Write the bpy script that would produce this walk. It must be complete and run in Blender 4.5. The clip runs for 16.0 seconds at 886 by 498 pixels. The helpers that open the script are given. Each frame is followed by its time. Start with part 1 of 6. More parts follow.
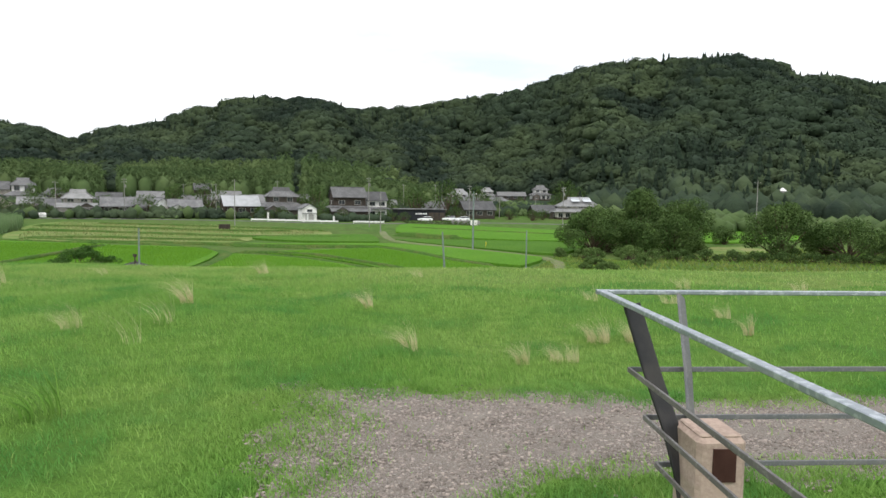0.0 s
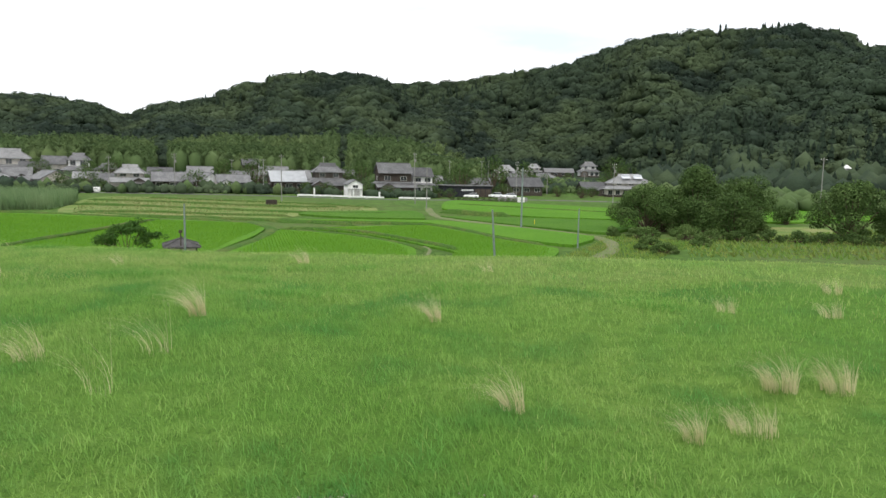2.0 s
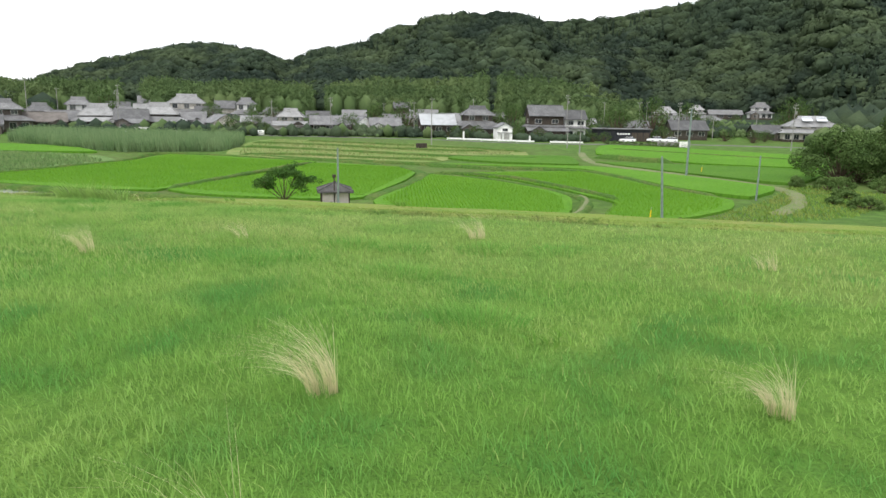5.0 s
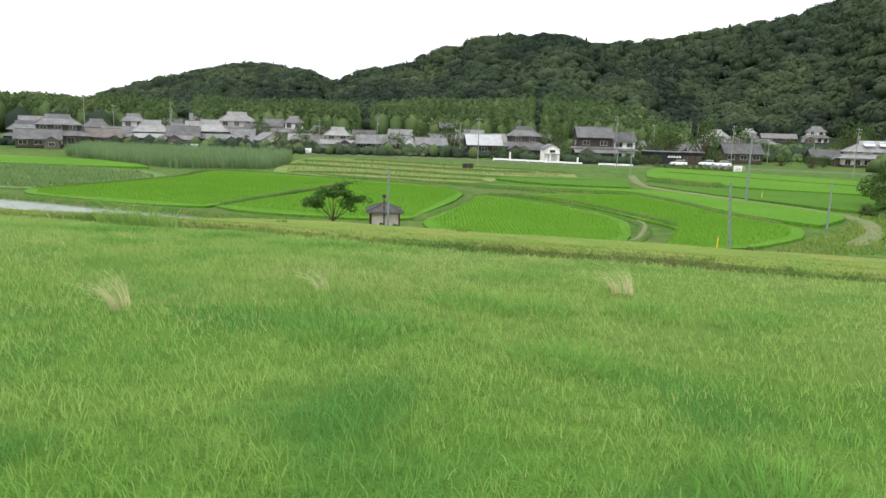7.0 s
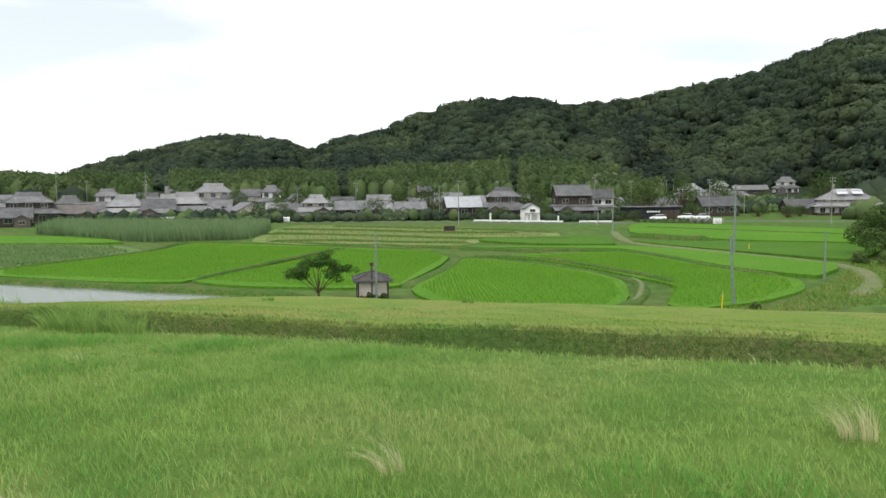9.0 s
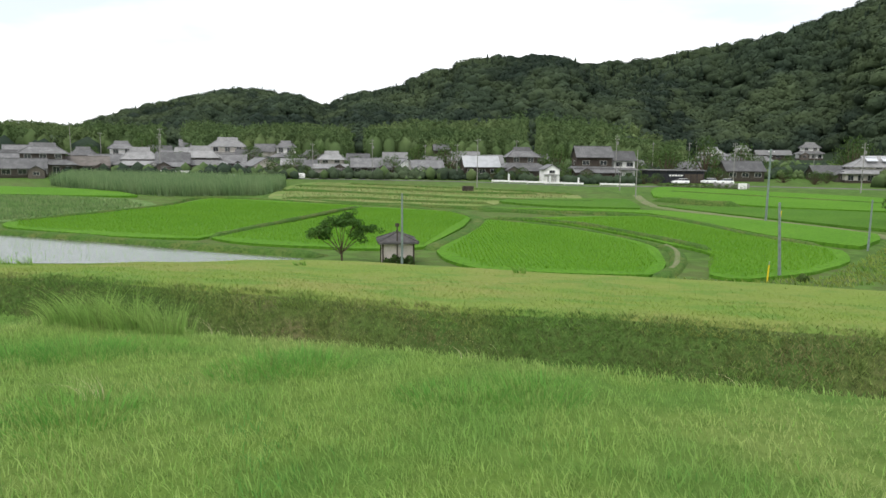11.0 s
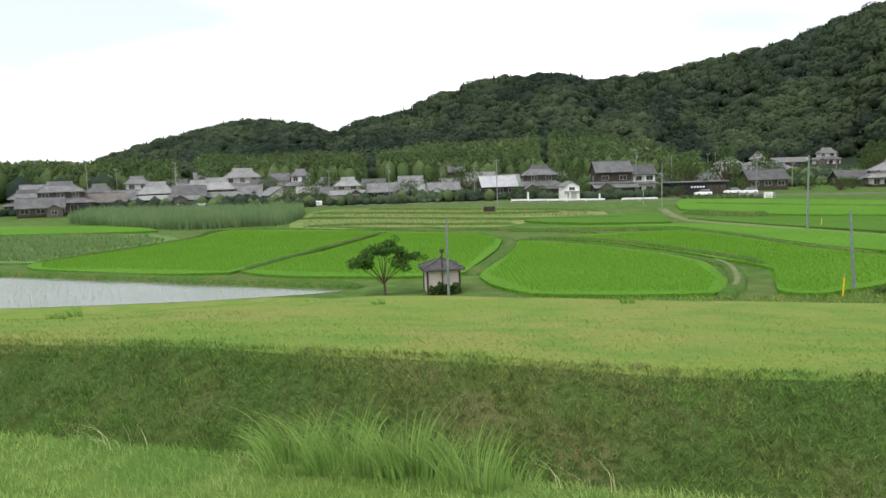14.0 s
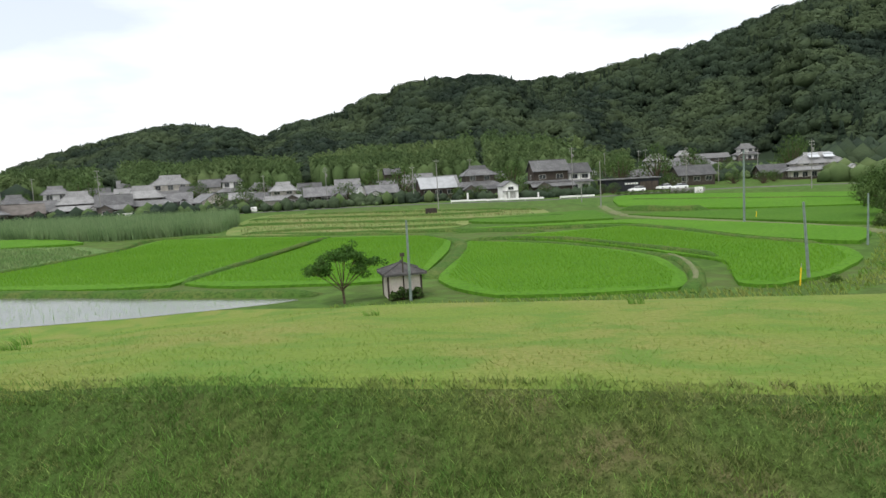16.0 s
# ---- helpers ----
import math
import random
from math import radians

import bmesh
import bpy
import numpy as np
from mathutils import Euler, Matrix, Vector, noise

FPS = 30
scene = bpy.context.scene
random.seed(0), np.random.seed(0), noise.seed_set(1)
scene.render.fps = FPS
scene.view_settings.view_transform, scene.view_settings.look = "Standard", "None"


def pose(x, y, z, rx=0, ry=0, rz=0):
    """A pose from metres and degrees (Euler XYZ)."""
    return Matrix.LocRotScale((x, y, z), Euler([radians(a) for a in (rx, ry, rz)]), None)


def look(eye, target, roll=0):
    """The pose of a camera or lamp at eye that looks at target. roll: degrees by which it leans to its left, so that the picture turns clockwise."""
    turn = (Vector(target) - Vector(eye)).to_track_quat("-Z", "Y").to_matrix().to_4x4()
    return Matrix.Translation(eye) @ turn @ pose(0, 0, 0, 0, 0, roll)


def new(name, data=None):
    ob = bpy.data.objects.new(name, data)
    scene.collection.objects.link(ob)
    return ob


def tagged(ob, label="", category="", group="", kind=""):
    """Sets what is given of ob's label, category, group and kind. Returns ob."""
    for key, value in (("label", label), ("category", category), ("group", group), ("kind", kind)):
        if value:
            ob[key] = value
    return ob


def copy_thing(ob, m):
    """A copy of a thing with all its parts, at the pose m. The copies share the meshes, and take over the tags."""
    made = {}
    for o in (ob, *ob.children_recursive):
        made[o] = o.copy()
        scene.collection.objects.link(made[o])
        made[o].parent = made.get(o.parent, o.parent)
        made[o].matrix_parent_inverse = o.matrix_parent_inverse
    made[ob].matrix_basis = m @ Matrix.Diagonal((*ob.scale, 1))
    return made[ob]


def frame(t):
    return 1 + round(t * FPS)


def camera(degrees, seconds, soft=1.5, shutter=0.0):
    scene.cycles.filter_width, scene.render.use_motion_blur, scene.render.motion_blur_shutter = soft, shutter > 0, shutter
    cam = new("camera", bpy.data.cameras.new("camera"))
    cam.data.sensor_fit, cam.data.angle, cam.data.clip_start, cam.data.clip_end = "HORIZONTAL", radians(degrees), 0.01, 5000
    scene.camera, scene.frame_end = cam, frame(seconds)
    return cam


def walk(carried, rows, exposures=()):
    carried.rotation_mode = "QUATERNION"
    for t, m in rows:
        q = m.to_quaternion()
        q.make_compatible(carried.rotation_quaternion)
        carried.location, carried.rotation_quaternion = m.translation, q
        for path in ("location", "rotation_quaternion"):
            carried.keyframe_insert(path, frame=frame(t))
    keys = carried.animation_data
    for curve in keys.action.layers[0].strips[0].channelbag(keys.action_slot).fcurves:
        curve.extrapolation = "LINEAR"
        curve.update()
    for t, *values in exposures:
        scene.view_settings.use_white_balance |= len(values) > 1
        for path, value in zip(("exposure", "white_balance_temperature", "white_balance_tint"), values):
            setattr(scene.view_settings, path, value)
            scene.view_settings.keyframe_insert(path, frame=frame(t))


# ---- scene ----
cam = camera(66.8, 16.0)
PATH = [
    (0, 0.957, 4.576, 1.413, -4.20, -0.82, -23.81),
    (0.5, 1.099, 5.131, 1.423, -5.99, -0.61, -23.77),
    (1, 1.179, 5.704, 1.445, -5.75, -0.08, -22.85),
    (1.5, 1.297, 6.258, 1.446, -5.58, -0.19, -21.09),
    (2, 1.415, 6.800, 1.429, -6.28, -1.06, -20.00),
    (2.5, 1.579, 7.297, 1.398, -7.66, -0.83, -20.38),
    (3, 1.696, 7.831, 1.444, -8.92, -0.41, -18.77),
    (3.5, 1.760, 8.452, 1.451, -9.57, -0.40, -15.42),
    (4, 1.818, 9.120, 1.415, -10.28, -0.46, -13.94),
    (4.2, 1.790, 9.356, 1.412, -10.88, -0.52, -12.27),
    (6.3, 1.063, 11.545, 1.354, -11.36, -1.12, -4.95),
    (6.5, 1.001, 11.766, 1.350, -10.57, -1.06, -4.57),
    (7, 0.881, 12.355, 1.341, -9.64, -1.53, -3.98),
    (7.5, 0.776, 12.981, 1.353, -7.02, 0.29, -5.50),
    (8, 0.594, 13.615, 1.331, -6.08, 0.52, -5.38),
    (8.2, 0.509, 13.873, 1.349, -4.13, 0.53, -5.92),
    (10.3, -0.435, 16.638, 1.326, -5.57, 0.53, -6.06),
    (10.5, -0.541, 16.877, 1.301, -5.93, 0.08, -5.61),
    (11, -0.869, 17.404, 1.301, -7.77, -0.56, -4.92),
    (11.5, -1.200, 17.900, 1.310, -8.30, -0.79, -4.36),
    (12, -1.555, 18.361, 1.309, -8.68, -1.21, -3.12),
    (12.5, -1.940, 18.810, 1.306, -9.55, -0.01, -3.58),
    (13, -2.355, 19.247, 1.324, -7.41, 1.07, -3.79),
    (13.5, -2.782, 19.635, 1.318, -6.58, 1.54, -3.71),
    (14, -3.170, 20.031, 1.330, -5.93, 1.90, -4.26),
    (14.5, -3.573, 20.403, 1.325, -5.59, 1.44, -6.13),
    (15, -4.008, 20.808, 1.317, -5.94, 1.71, -7.77),
    (15.5, -4.412, 21.246, 1.322, -6.01, 2.22, -9.15),
    (16, -4.809, 21.721, 1.312, -6.00, 3.20, -10.04),
]
walk(cam, [(t, pose(x, y, z, 90 + pitch, roll, yaw)) for t, x, y, z, pitch, roll, yaw in PATH],
     [(0, 0.40), (1.5, 0.40), (3.5, 0.58), (4.2, 0.66), (6.3, 0.72), (7.0, 0.68), (7.6, 0.55), (8.2, 0.46), (10.5, 0.33), (11.3, 0.46), (12.5, 0.50), (14.0, 0.44), (16, 0.33)])

# ---- light: bright overcast, sun behind thick cloud ----
SUN_EL, SUN_AZ = 58, 200
world = bpy.data.worlds.new("overcast_sky")
scene.world = world
world.use_nodes = True
wt = world.node_tree
bg = wt.nodes["Background"]
sky = wt.nodes.new("ShaderNodeTexSky")
sky.sky_type = "NISHITA"
sky.sun_disc = False
sky.sun_elevation, sky.sun_rotation = radians(SUN_EL), radians(SUN_AZ)
sky.air_density, sky.dust_density = 1.0, 2.0
wco = wt.nodes.new("ShaderNodeTexCoord")
wmap = wt.nodes.new("ShaderNodeMapping")
wmap.inputs["Rotation"].default_value = (0, 0, radians(-65))
wmap.inputs["Scale"].default_value = (1.0, 1.0, 3.5)
wn = wt.nodes.new("ShaderNodeTexNoise")
wn.inputs["Scale"].default_value, wn.inputs["Detail"].default_value = 2.2, 5
wr = wt.nodes.new("ShaderNodeMapRange")
wr.inputs["From Min"].default_value, wr.inputs["From Max"].default_value = 0.33, 0.60
wr.inputs["To Min"].default_value, wr.inputs["To Max"].default_value = 0.46, 0.98
wmix = wt.nodes.new("ShaderNodeMix")
wmix.data_type = "RGBA"
wmix.inputs["B"].default_value = (10.5, 10.7, 10.9, 1)
wt.links.new(wco.outputs["Generated"], wmap.inputs["Vector"])
wt.links.new(wmap.outputs["Vector"], wn.inputs["Vector"])
wt.links.new(wn.outputs["Fac"], wr.inputs["Value"])
wt.links.new(wr.outputs["Result"], wmix.inputs["Factor"])
wt.links.new(sky.outputs["Color"], wmix.inputs["A"])
wt.links.new(wmix.outputs["Result"], bg.inputs["Color"])
bg.inputs["Strength"].default_value = 0.11

sun_data = bpy.data.lights.new("sun", "SUN")
sun_data.energy, sun_data.angle, sun_data.color = 1.3, radians(14), (1.0, 0.96, 0.9)
sun = new("sun", sun_data)
sun.matrix_world = look((0, 0, 60), (0.55, 0.75, 60 - 1.5))


# ---- materials ----
def material(name, base, rough=0.8, spots=(), bump=(), metal=0.0, spec=0.06, transmit=0.0, per="object", vary=0.0):
    """spots: (scale, colour, low, high, strength) layers of noise; bump: (scale, height) layers; vary: brightness range by piece."""
    m = bpy.data.materials.new(name)
    m.use_nodes = True
    nt = m.node_tree
    b = nt.nodes["Principled BSDF"]
    b.inputs["Roughness"].default_value = rough
    b.inputs["Metallic"].default_value = metal
    b.inputs["Specular IOR Level"].default_value = spec
    co = nt.nodes.new("ShaderNodeTexCoord")
    rgb = nt.nodes.new("ShaderNodeRGB")
    rgb.outputs[0].default_value = (*base, 1)
    col = rgb.outputs[0]
    for scale, colour, low, high, strength in spots:
        n = nt.nodes.new("ShaderNodeTexNoise")
        if isinstance(scale, tuple):
            mp = nt.nodes.new("ShaderNodeMapping")
            mp.inputs["Scale"].default_value = scale
            nt.links.new(co.outputs["Object"], mp.inputs["Vector"])
            nt.links.new(mp.outputs["Vector"], n.inputs["Vector"])
            n.inputs["Scale"].default_value = 1
        else:
            nt.links.new(co.outputs["Object"], n.inputs["Vector"])
            n.inputs["Scale"].default_value = scale
        n.inputs["Detail"].default_value = 4
        r = nt.nodes.new("ShaderNodeMapRange")
        r.inputs["From Min"].default_value, r.inputs["From Max"].default_value = low, high
        r.inputs["To Max"].default_value = strength
        nt.links.new(n.outputs["Fac"], r.inputs["Value"])
        mix = nt.nodes.new("ShaderNodeMix")
        mix.data_type = "RGBA"
        nt.links.new(r.outputs["Result"], mix.inputs["Factor"])
        nt.links.new(col, mix.inputs["A"])
        mix.inputs["B"].default_value = (*colour, 1)
        col = mix.outputs["Result"]
    if vary:
        if per == "island":
            rnd = nt.nodes.new("ShaderNodeNewGeometry").outputs["Random Per Island"]
        else:
            rnd = nt.nodes.new("ShaderNodeObjectInfo").outputs["Random"]
        r = nt.nodes.new("ShaderNodeMapRange")
        r.inputs["To Min"].default_value, r.inputs["To Max"].default_value = 1 - vary, 1 + vary
        nt.links.new(rnd, r.inputs["Value"])
        hsv = nt.nodes.new("ShaderNodeHueSaturation")
        nt.links.new(r.outputs["Result"], hsv.inputs["Value"])
        nt.links.new(col, hsv.inputs["Color"])
        col = hsv.outputs["Color"]
    nt.links.new(col, b.inputs["Base Color"])
    last = None
    for scale, height in bump:
        n = nt.nodes.new("ShaderNodeTexNoise")
        n.inputs["Scale"].default_value, n.inputs["Detail"].default_value = scale, 3
        nt.links.new(co.outputs["Object"], n.inputs["Vector"])
        bp = nt.nodes.new("ShaderNodeBump")
        bp.inputs["Distance"].default_value = height
        nt.links.new(n.outputs["Fac"], bp.inputs["Height"])
        if last:
            nt.links.new(last, bp.inputs["Normal"])
        last = bp.outputs["Normal"]
    if last:
        nt.links.new(last, b.inputs["Normal"])
    if transmit:
        tr = nt.nodes.new("ShaderNodeBsdfTranslucent")
        nt.links.new(col, tr.inputs["Color"])
        ms = nt.nodes.new("ShaderNodeMixShader")
        ms.inputs[0].default_value = transmit
        nt.links.new(b.outputs[0], ms.inputs[1])
        nt.links.new(tr.outputs[0], ms.inputs[2])
        nt.links.new(ms.outputs[0], nt.nodes["Material Output"].inputs["Surface"])
    return m


M = {}
M["soil_grass"] = material("lawn_ground", (0.125, 0.26, 0.042), 0.9, [(0.3, (0.185, 0.31, 0.06), 0.42, 0.62, 0.9), (0.9, (0.08, 0.20, 0.036), 0.5, 0.64, 0.85), (7, (0.095, 0.195, 0.032), 0.42, 0.6, 0.6), (60, (0.07, 0.14, 0.025), 0.5, 0.62, 0.5)], [(30, 0.03), (120, 0.015)])
M["blade"] = material("grass_blade", (0.215, 0.385, 0.084), 0.6, [(0.3, (0.30, 0.44, 0.122), 0.43, 0.61, 0.9), (0.9, (0.11, 0.295, 0.070), 0.49, 0.65, 0.92), (5.5, (0.135, 0.285, 0.056), 0.5, 0.66, 0.6)], vary=0.18, per="island", transmit=0.45)
M["pale_blade"] = material("pale_grass_blade", (0.31, 0.44, 0.125), 0.65, [(0.4, (0.37, 0.455, 0.16), 0.43, 0.61, 0.9), (1.0, (0.20, 0.37, 0.085), 0.50, 0.65, 0.8), (5.5, (0.20, 0.33, 0.08), 0.5, 0.66, 0.5)], vary=0.18, per="island", transmit=0.45)
M["pale_soil"] = material("pale_lawn_ground", (0.165, 0.27, 0.055), 0.9, [(0.4, (0.205, 0.285, 0.075), 0.43, 0.61, 0.9), (1.0, (0.115, 0.225, 0.045), 0.5, 0.64, 0.8), (7, (0.115, 0.20, 0.04), 0.42, 0.6, 0.6)], [(30, 0.03), (120, 0.015)])
M["clump_blade"] = material("deep_grass_blade", (0.145, 0.335, 0.066), 0.6, [(1.5, (0.20, 0.385, 0.08), 0.42, 0.62, 0.8), (9, (0.10, 0.25, 0.05), 0.5, 0.66, 0.6)], vary=0.22, per="island", transmit=0.4)
M["bank_blade"] = material("bank_grass_blade", (0.205, 0.26, 0.078), 0.75, [(0.8, (0.235, 0.205, 0.105), 0.50, 0.64, 0.85), (0.3, (0.10, 0.205, 0.045), 0.46, 0.60, 0.9), (7, (0.24, 0.26, 0.10), 0.54, 0.68, 0.7), (8.5, (0.075, 0.115, 0.032), 0.50, 0.64, 0.75)], vary=0.3, per="island", transmit=0.25)
M["ditch_blade"] = material("ditch_grass_blade", (0.15, 0.285, 0.062), 0.7, [(0.6, (0.20, 0.31, 0.075), 0.44, 0.62, 0.9), (8, (0.07, 0.15, 0.034), 0.48, 0.64, 0.75)], vary=0.3, per="island", transmit=0.3)
M["bank_top_blade"] = material("bank_top_grass_blade", (0.20, 0.285, 0.060), 0.7, [(0.22, (0.25, 0.285, 0.080), 0.44, 0.62, 0.95), (0.7, (0.14, 0.27, 0.05), 0.48, 0.62, 0.85)], vary=0.18, per="island", transmit=0.3)
M["straw"] = material("dry_grass_blade", (0.66, 0.60, 0.38), 0.7, [(6, (0.52, 0.50, 0.26), 0.4, 0.65, 0.8)], vary=0.25, per="island", transmit=0.4)
M["weed"] = material("weed_leaf", (0.14, 0.29, 0.05), 0.5, [(3, (0.20, 0.33, 0.07), 0.4, 0.6, 0.8)], vary=0.3, per="island", transmit=0.35)
M["lip_blade"] = material("lip_grass_blade", (0.27, 0.40, 0.11), 0.6, [(3, (0.20, 0.34, 0.08), 0.4, 0.6, 0.8)], vary=0.3, per="island", transmit=0.45)
M["bank"] = material("bank_slope", (0.105, 0.15, 0.04), 0.95, [(0.9, (0.165, 0.15, 0.072), 0.48, 0.64, 0.85), (0.35, (0.075, 0.14, 0.032), 0.45, 0.6, 0.9), (9, (0.06, 0.085, 0.024), 0.45, 0.6, 0.8)], [(12, 0.08), (50, 0.04)])
M["bank_top"] = material("bank_top_ground", (0.158, 0.225, 0.046), 0.95, [(0.22, (0.215, 0.225, 0.07), 0.44, 0.62, 0.95), (0.7, (0.11, 0.20, 0.04), 0.48, 0.62, 0.85), (10, (0.125, 0.18, 0.036), 0.45, 0.6, 0.7)], [(12, 0.03)])
M["gravel_bed"] = material("gravel_bed", (0.235, 0.205, 0.18), 0.95, [(160, (0.08, 0.066, 0.057), 0.48, 0.58, 0.9), (90, (0.40, 0.37, 0.34), 0.56, 0.66, 0.8), (3, (0.25, 0.225, 0.195), 0.45, 0.65, 0.6)], [(60, 0.02)])
M["gravel"] = material("gravel_stone", (0.29, 0.25, 0.22), 0.85, [(25, (0.20, 0.17, 0.15), 0.4, 0.65, 0.7)], vary=0.5, per="island")
M["far_ground"] = material("valley_ground", (0.058, 0.108, 0.023), 0.95, [(0.05, (0.085, 0.112, 0.036), 0.45, 0.62, 0.9), (0.6, (0.09, 0.17, 0.035), 0.45, 0.6, 0.7)], [(2.0, 0.15)])
M["rice"] = material("rice_crop", (0.084, 0.205, 0.018), 0.9, [(0.12, (0.104, 0.23, 0.023), 0.4, 0.65, 0.8), (2.5, (0.055, 0.14, 0.014), 0.48, 0.62, 0.7)], [(4, 0.12), (14, 0.05)])
M["rice_deep"] = material("rice_crop_deep", (0.066, 0.156, 0.018), 0.9, [(0.12, (0.082, 0.178, 0.022), 0.4, 0.65, 0.8), (2.5, (0.045, 0.11, 0.013), 0.48, 0.62, 0.7)], [(4, 0.12), (14, 0.05)])
M["rice_blade"] = material("rice_blade", (0.13, 0.285, 0.024), 0.7, [(0.15, (0.155, 0.31, 0.03), 0.4, 0.65, 0.8)], vary=0.12, per="island", transmit=0.35)
M["scrub"] = material("rough_scrub", (0.11, 0.19, 0.06), 0.95, [(0.3, (0.16, 0.22, 0.085), 0.42, 0.62, 0.9), (2, (0.065, 0.125, 0.035), 0.45, 0.6, 0.8)], [(3, 0.15)])
M["scrub_leaf"] = material("scrub_leaf", (0.15, 0.25, 0.085), 0.8, [(0.3, (0.21, 0.28, 0.12), 0.42, 0.62, 0.8)], vary=0.3, per="island", transmit=0.3)
M["bund"] = material("bund_grass", (0.070, 0.140, 0.028), 0.95, [(0.4, (0.12, 0.155, 0.045), 0.45, 0.62, 0.9), (4, (0.04, 0.085, 0.018), 0.45, 0.6, 0.7)], [(3, 0.15), (12, 0.06)])
M["dry_field"] = material("fallow_field", (0.16, 0.215, 0.065), 0.95, [(0.10, (0.24, 0.235, 0.105), 0.46, 0.62, 0.9), (0.35, (0.10, 0.185, 0.042), 0.47, 0.62, 0.85), (1.8, (0.13, 0.17, 0.05), 0.45, 0.6, 0.6)], [(2, 0.15)])
M["track"] = material("farm_track", (0.15, 0.17, 0.08), 0.95, [(0.4, (0.10, 0.16, 0.042), 0.42, 0.62, 0.85), (4, (0.19, 0.18, 0.125), 0.45, 0.6, 0.6)], [(6, 0.03)])
M["stubble"] = material("stubble_straw", (0.21, 0.25, 0.095), 0.85, [(0.12, (0.27, 0.255, 0.12), 0.45, 0.62, 0.9), (0.4, (0.12, 0.21, 0.055), 0.46, 0.6, 0.8)], vary=0.25, per="island", transmit=0.2)
M["reed"] = material("reed_leaf", (0.16, 0.25, 0.11), 0.8, [(0.25, (0.21, 0.29, 0.14), 0.42, 0.62, 0.8)], vary=0.3, per="island", transmit=0.3)
M["forest"] = material("broadleaf_crown", (0.038, 0.057, 0.034), 0.9, [(0.008, (0.062, 0.086, 0.043), 0.46, 0.60, 0.95), (0.013, (0.021, 0.033, 0.024), 0.48, 0.58, 0.95), (0.05, (0.060, 0.083, 0.040), 0.54, 0.66, 0.6), (0.08, (0.026, 0.040, 0.026), 0.50, 0.64, 0.6)], [(1.2, 0.3)], vary=0.08, per="island")
M["conifer"] = material("conifer_crown", (0.018, 0.030, 0.018), 0.9, [(0.3, (0.012, 0.022, 0.012), 0.45, 0.6, 0.6)], [(1.5, 0.7)], vary=0.3, per="island", spec=0.1)
M["bamboo"] = material("bamboo_crown", (0.084, 0.130, 0.048), 0.85, [(0.03, (0.125, 0.170, 0.066), 0.45, 0.62, 0.9), (0.12, (0.052, 0.088, 0.034), 0.50, 0.64, 0.7)], vary=0.15, per="island", spec=0.1, transmit=0.2)
M["hill"] = material("hill_floor", (0.032, 0.048, 0.028), 0.95, [(0.02, (0.022, 0.034, 0.02), 0.4, 0.65, 0.8)], spec=0.05)
M["hut_roof"] = material("dark_weathered_tile", (0.075, 0.072, 0.072), 0.8, [(3, (0.12, 0.115, 0.11), 0.45, 0.62, 0.8)], [(20, 0.01)])
M["leaf"] = material("tree_leaf", (0.052, 0.115, 0.026), 0.7, [(0.5, (0.08, 0.15, 0.036), 0.42, 0.62, 0.8)], vary=0.4, per="island", transmit=0.25)
M["bush_leaf"] = material("shrub_leaf", (0.056, 0.098, 0.028), 0.75, [(0.3, (0.088, 0.138, 0.042), 0.42, 0.62, 0.9)], vary=0.35, per="island", transmit=0.2)
M["thicket_leaf"] = material("thicket_leaf", (0.088, 0.145, 0.042), 0.75, [(0.3, (0.13, 0.19, 0.06), 0.42, 0.62, 0.9)], vary=0.35, per="island", transmit=0.25)
M["bark"] = material("bark", (0.11, 0.085, 0.06), 0.95, [(5, (0.06, 0.045, 0.03), 0.4, 0.6, 0.8)], [(8, 0.03)])
M["tile_dark"] = material("grey_roof_tile", (0.105, 0.105, 0.106), 0.55, [(0.5, (0.17, 0.17, 0.17), 0.42, 0.62, 0.8), (3, (0.07, 0.07, 0.071), 0.45, 0.6, 0.7)], vary=0.4, spec=0.3)
M["tile_light"] = material("pale_roof_tile", (0.20, 0.20, 0.198), 0.6, [(0.6, (0.13, 0.13, 0.13), 0.42, 0.62, 0.8), (4, (0.28, 0.28, 0.277), 0.48, 0.62, 0.6)], vary=0.35, spec=0.3)
M["tile_brown"] = material("brown_roof_tile", (0.125, 0.112, 0.102), 0.6, [(0.8, (0.17, 0.155, 0.142), 0.42, 0.62, 0.8)], vary=0.2)
M["metal_roof"] = material("bright_metal_roof", (0.42, 0.43, 0.44), 0.45, [(0.7, (0.33, 0.34, 0.345), 0.42, 0.62, 0.8)], metal=0.3, spec=0.4)
M["plaster"] = material("white_plaster", (0.80, 0.79, 0.77), 0.85, [(0.7, (0.52, 0.51, 0.48), 0.45, 0.65, 0.7)], vary=0.12)
M["cream"] = material("cream_wall", (0.52, 0.49, 0.44), 0.85, [(0.7, (0.28, 0.255, 0.22), 0.45, 0.65, 0.7)], vary=0.2)
M["timber"] = material("dark_timber", (0.055, 0.045, 0.038), 0.85, [((6, 6, 0.6), (0.09, 0.075, 0.06), 0.4, 0.62, 0.8)], vary=0.25)
M["wall_brown"] = material("brown_board_wall", (0.115, 0.100, 0.085), 0.85, [((6, 6, 0.6), (0.075, 0.065, 0.056), 0.4, 0.62, 0.8)], vary=0.3)
M["pink"] = material("pinkish_mortar", (0.60, 0.54, 0.49), 0.9, [(1, (0.47, 0.42, 0.38), 0.42, 0.62, 0.7), (7, (0.38, 0.33, 0.30), 0.5, 0.68, 0.5)])
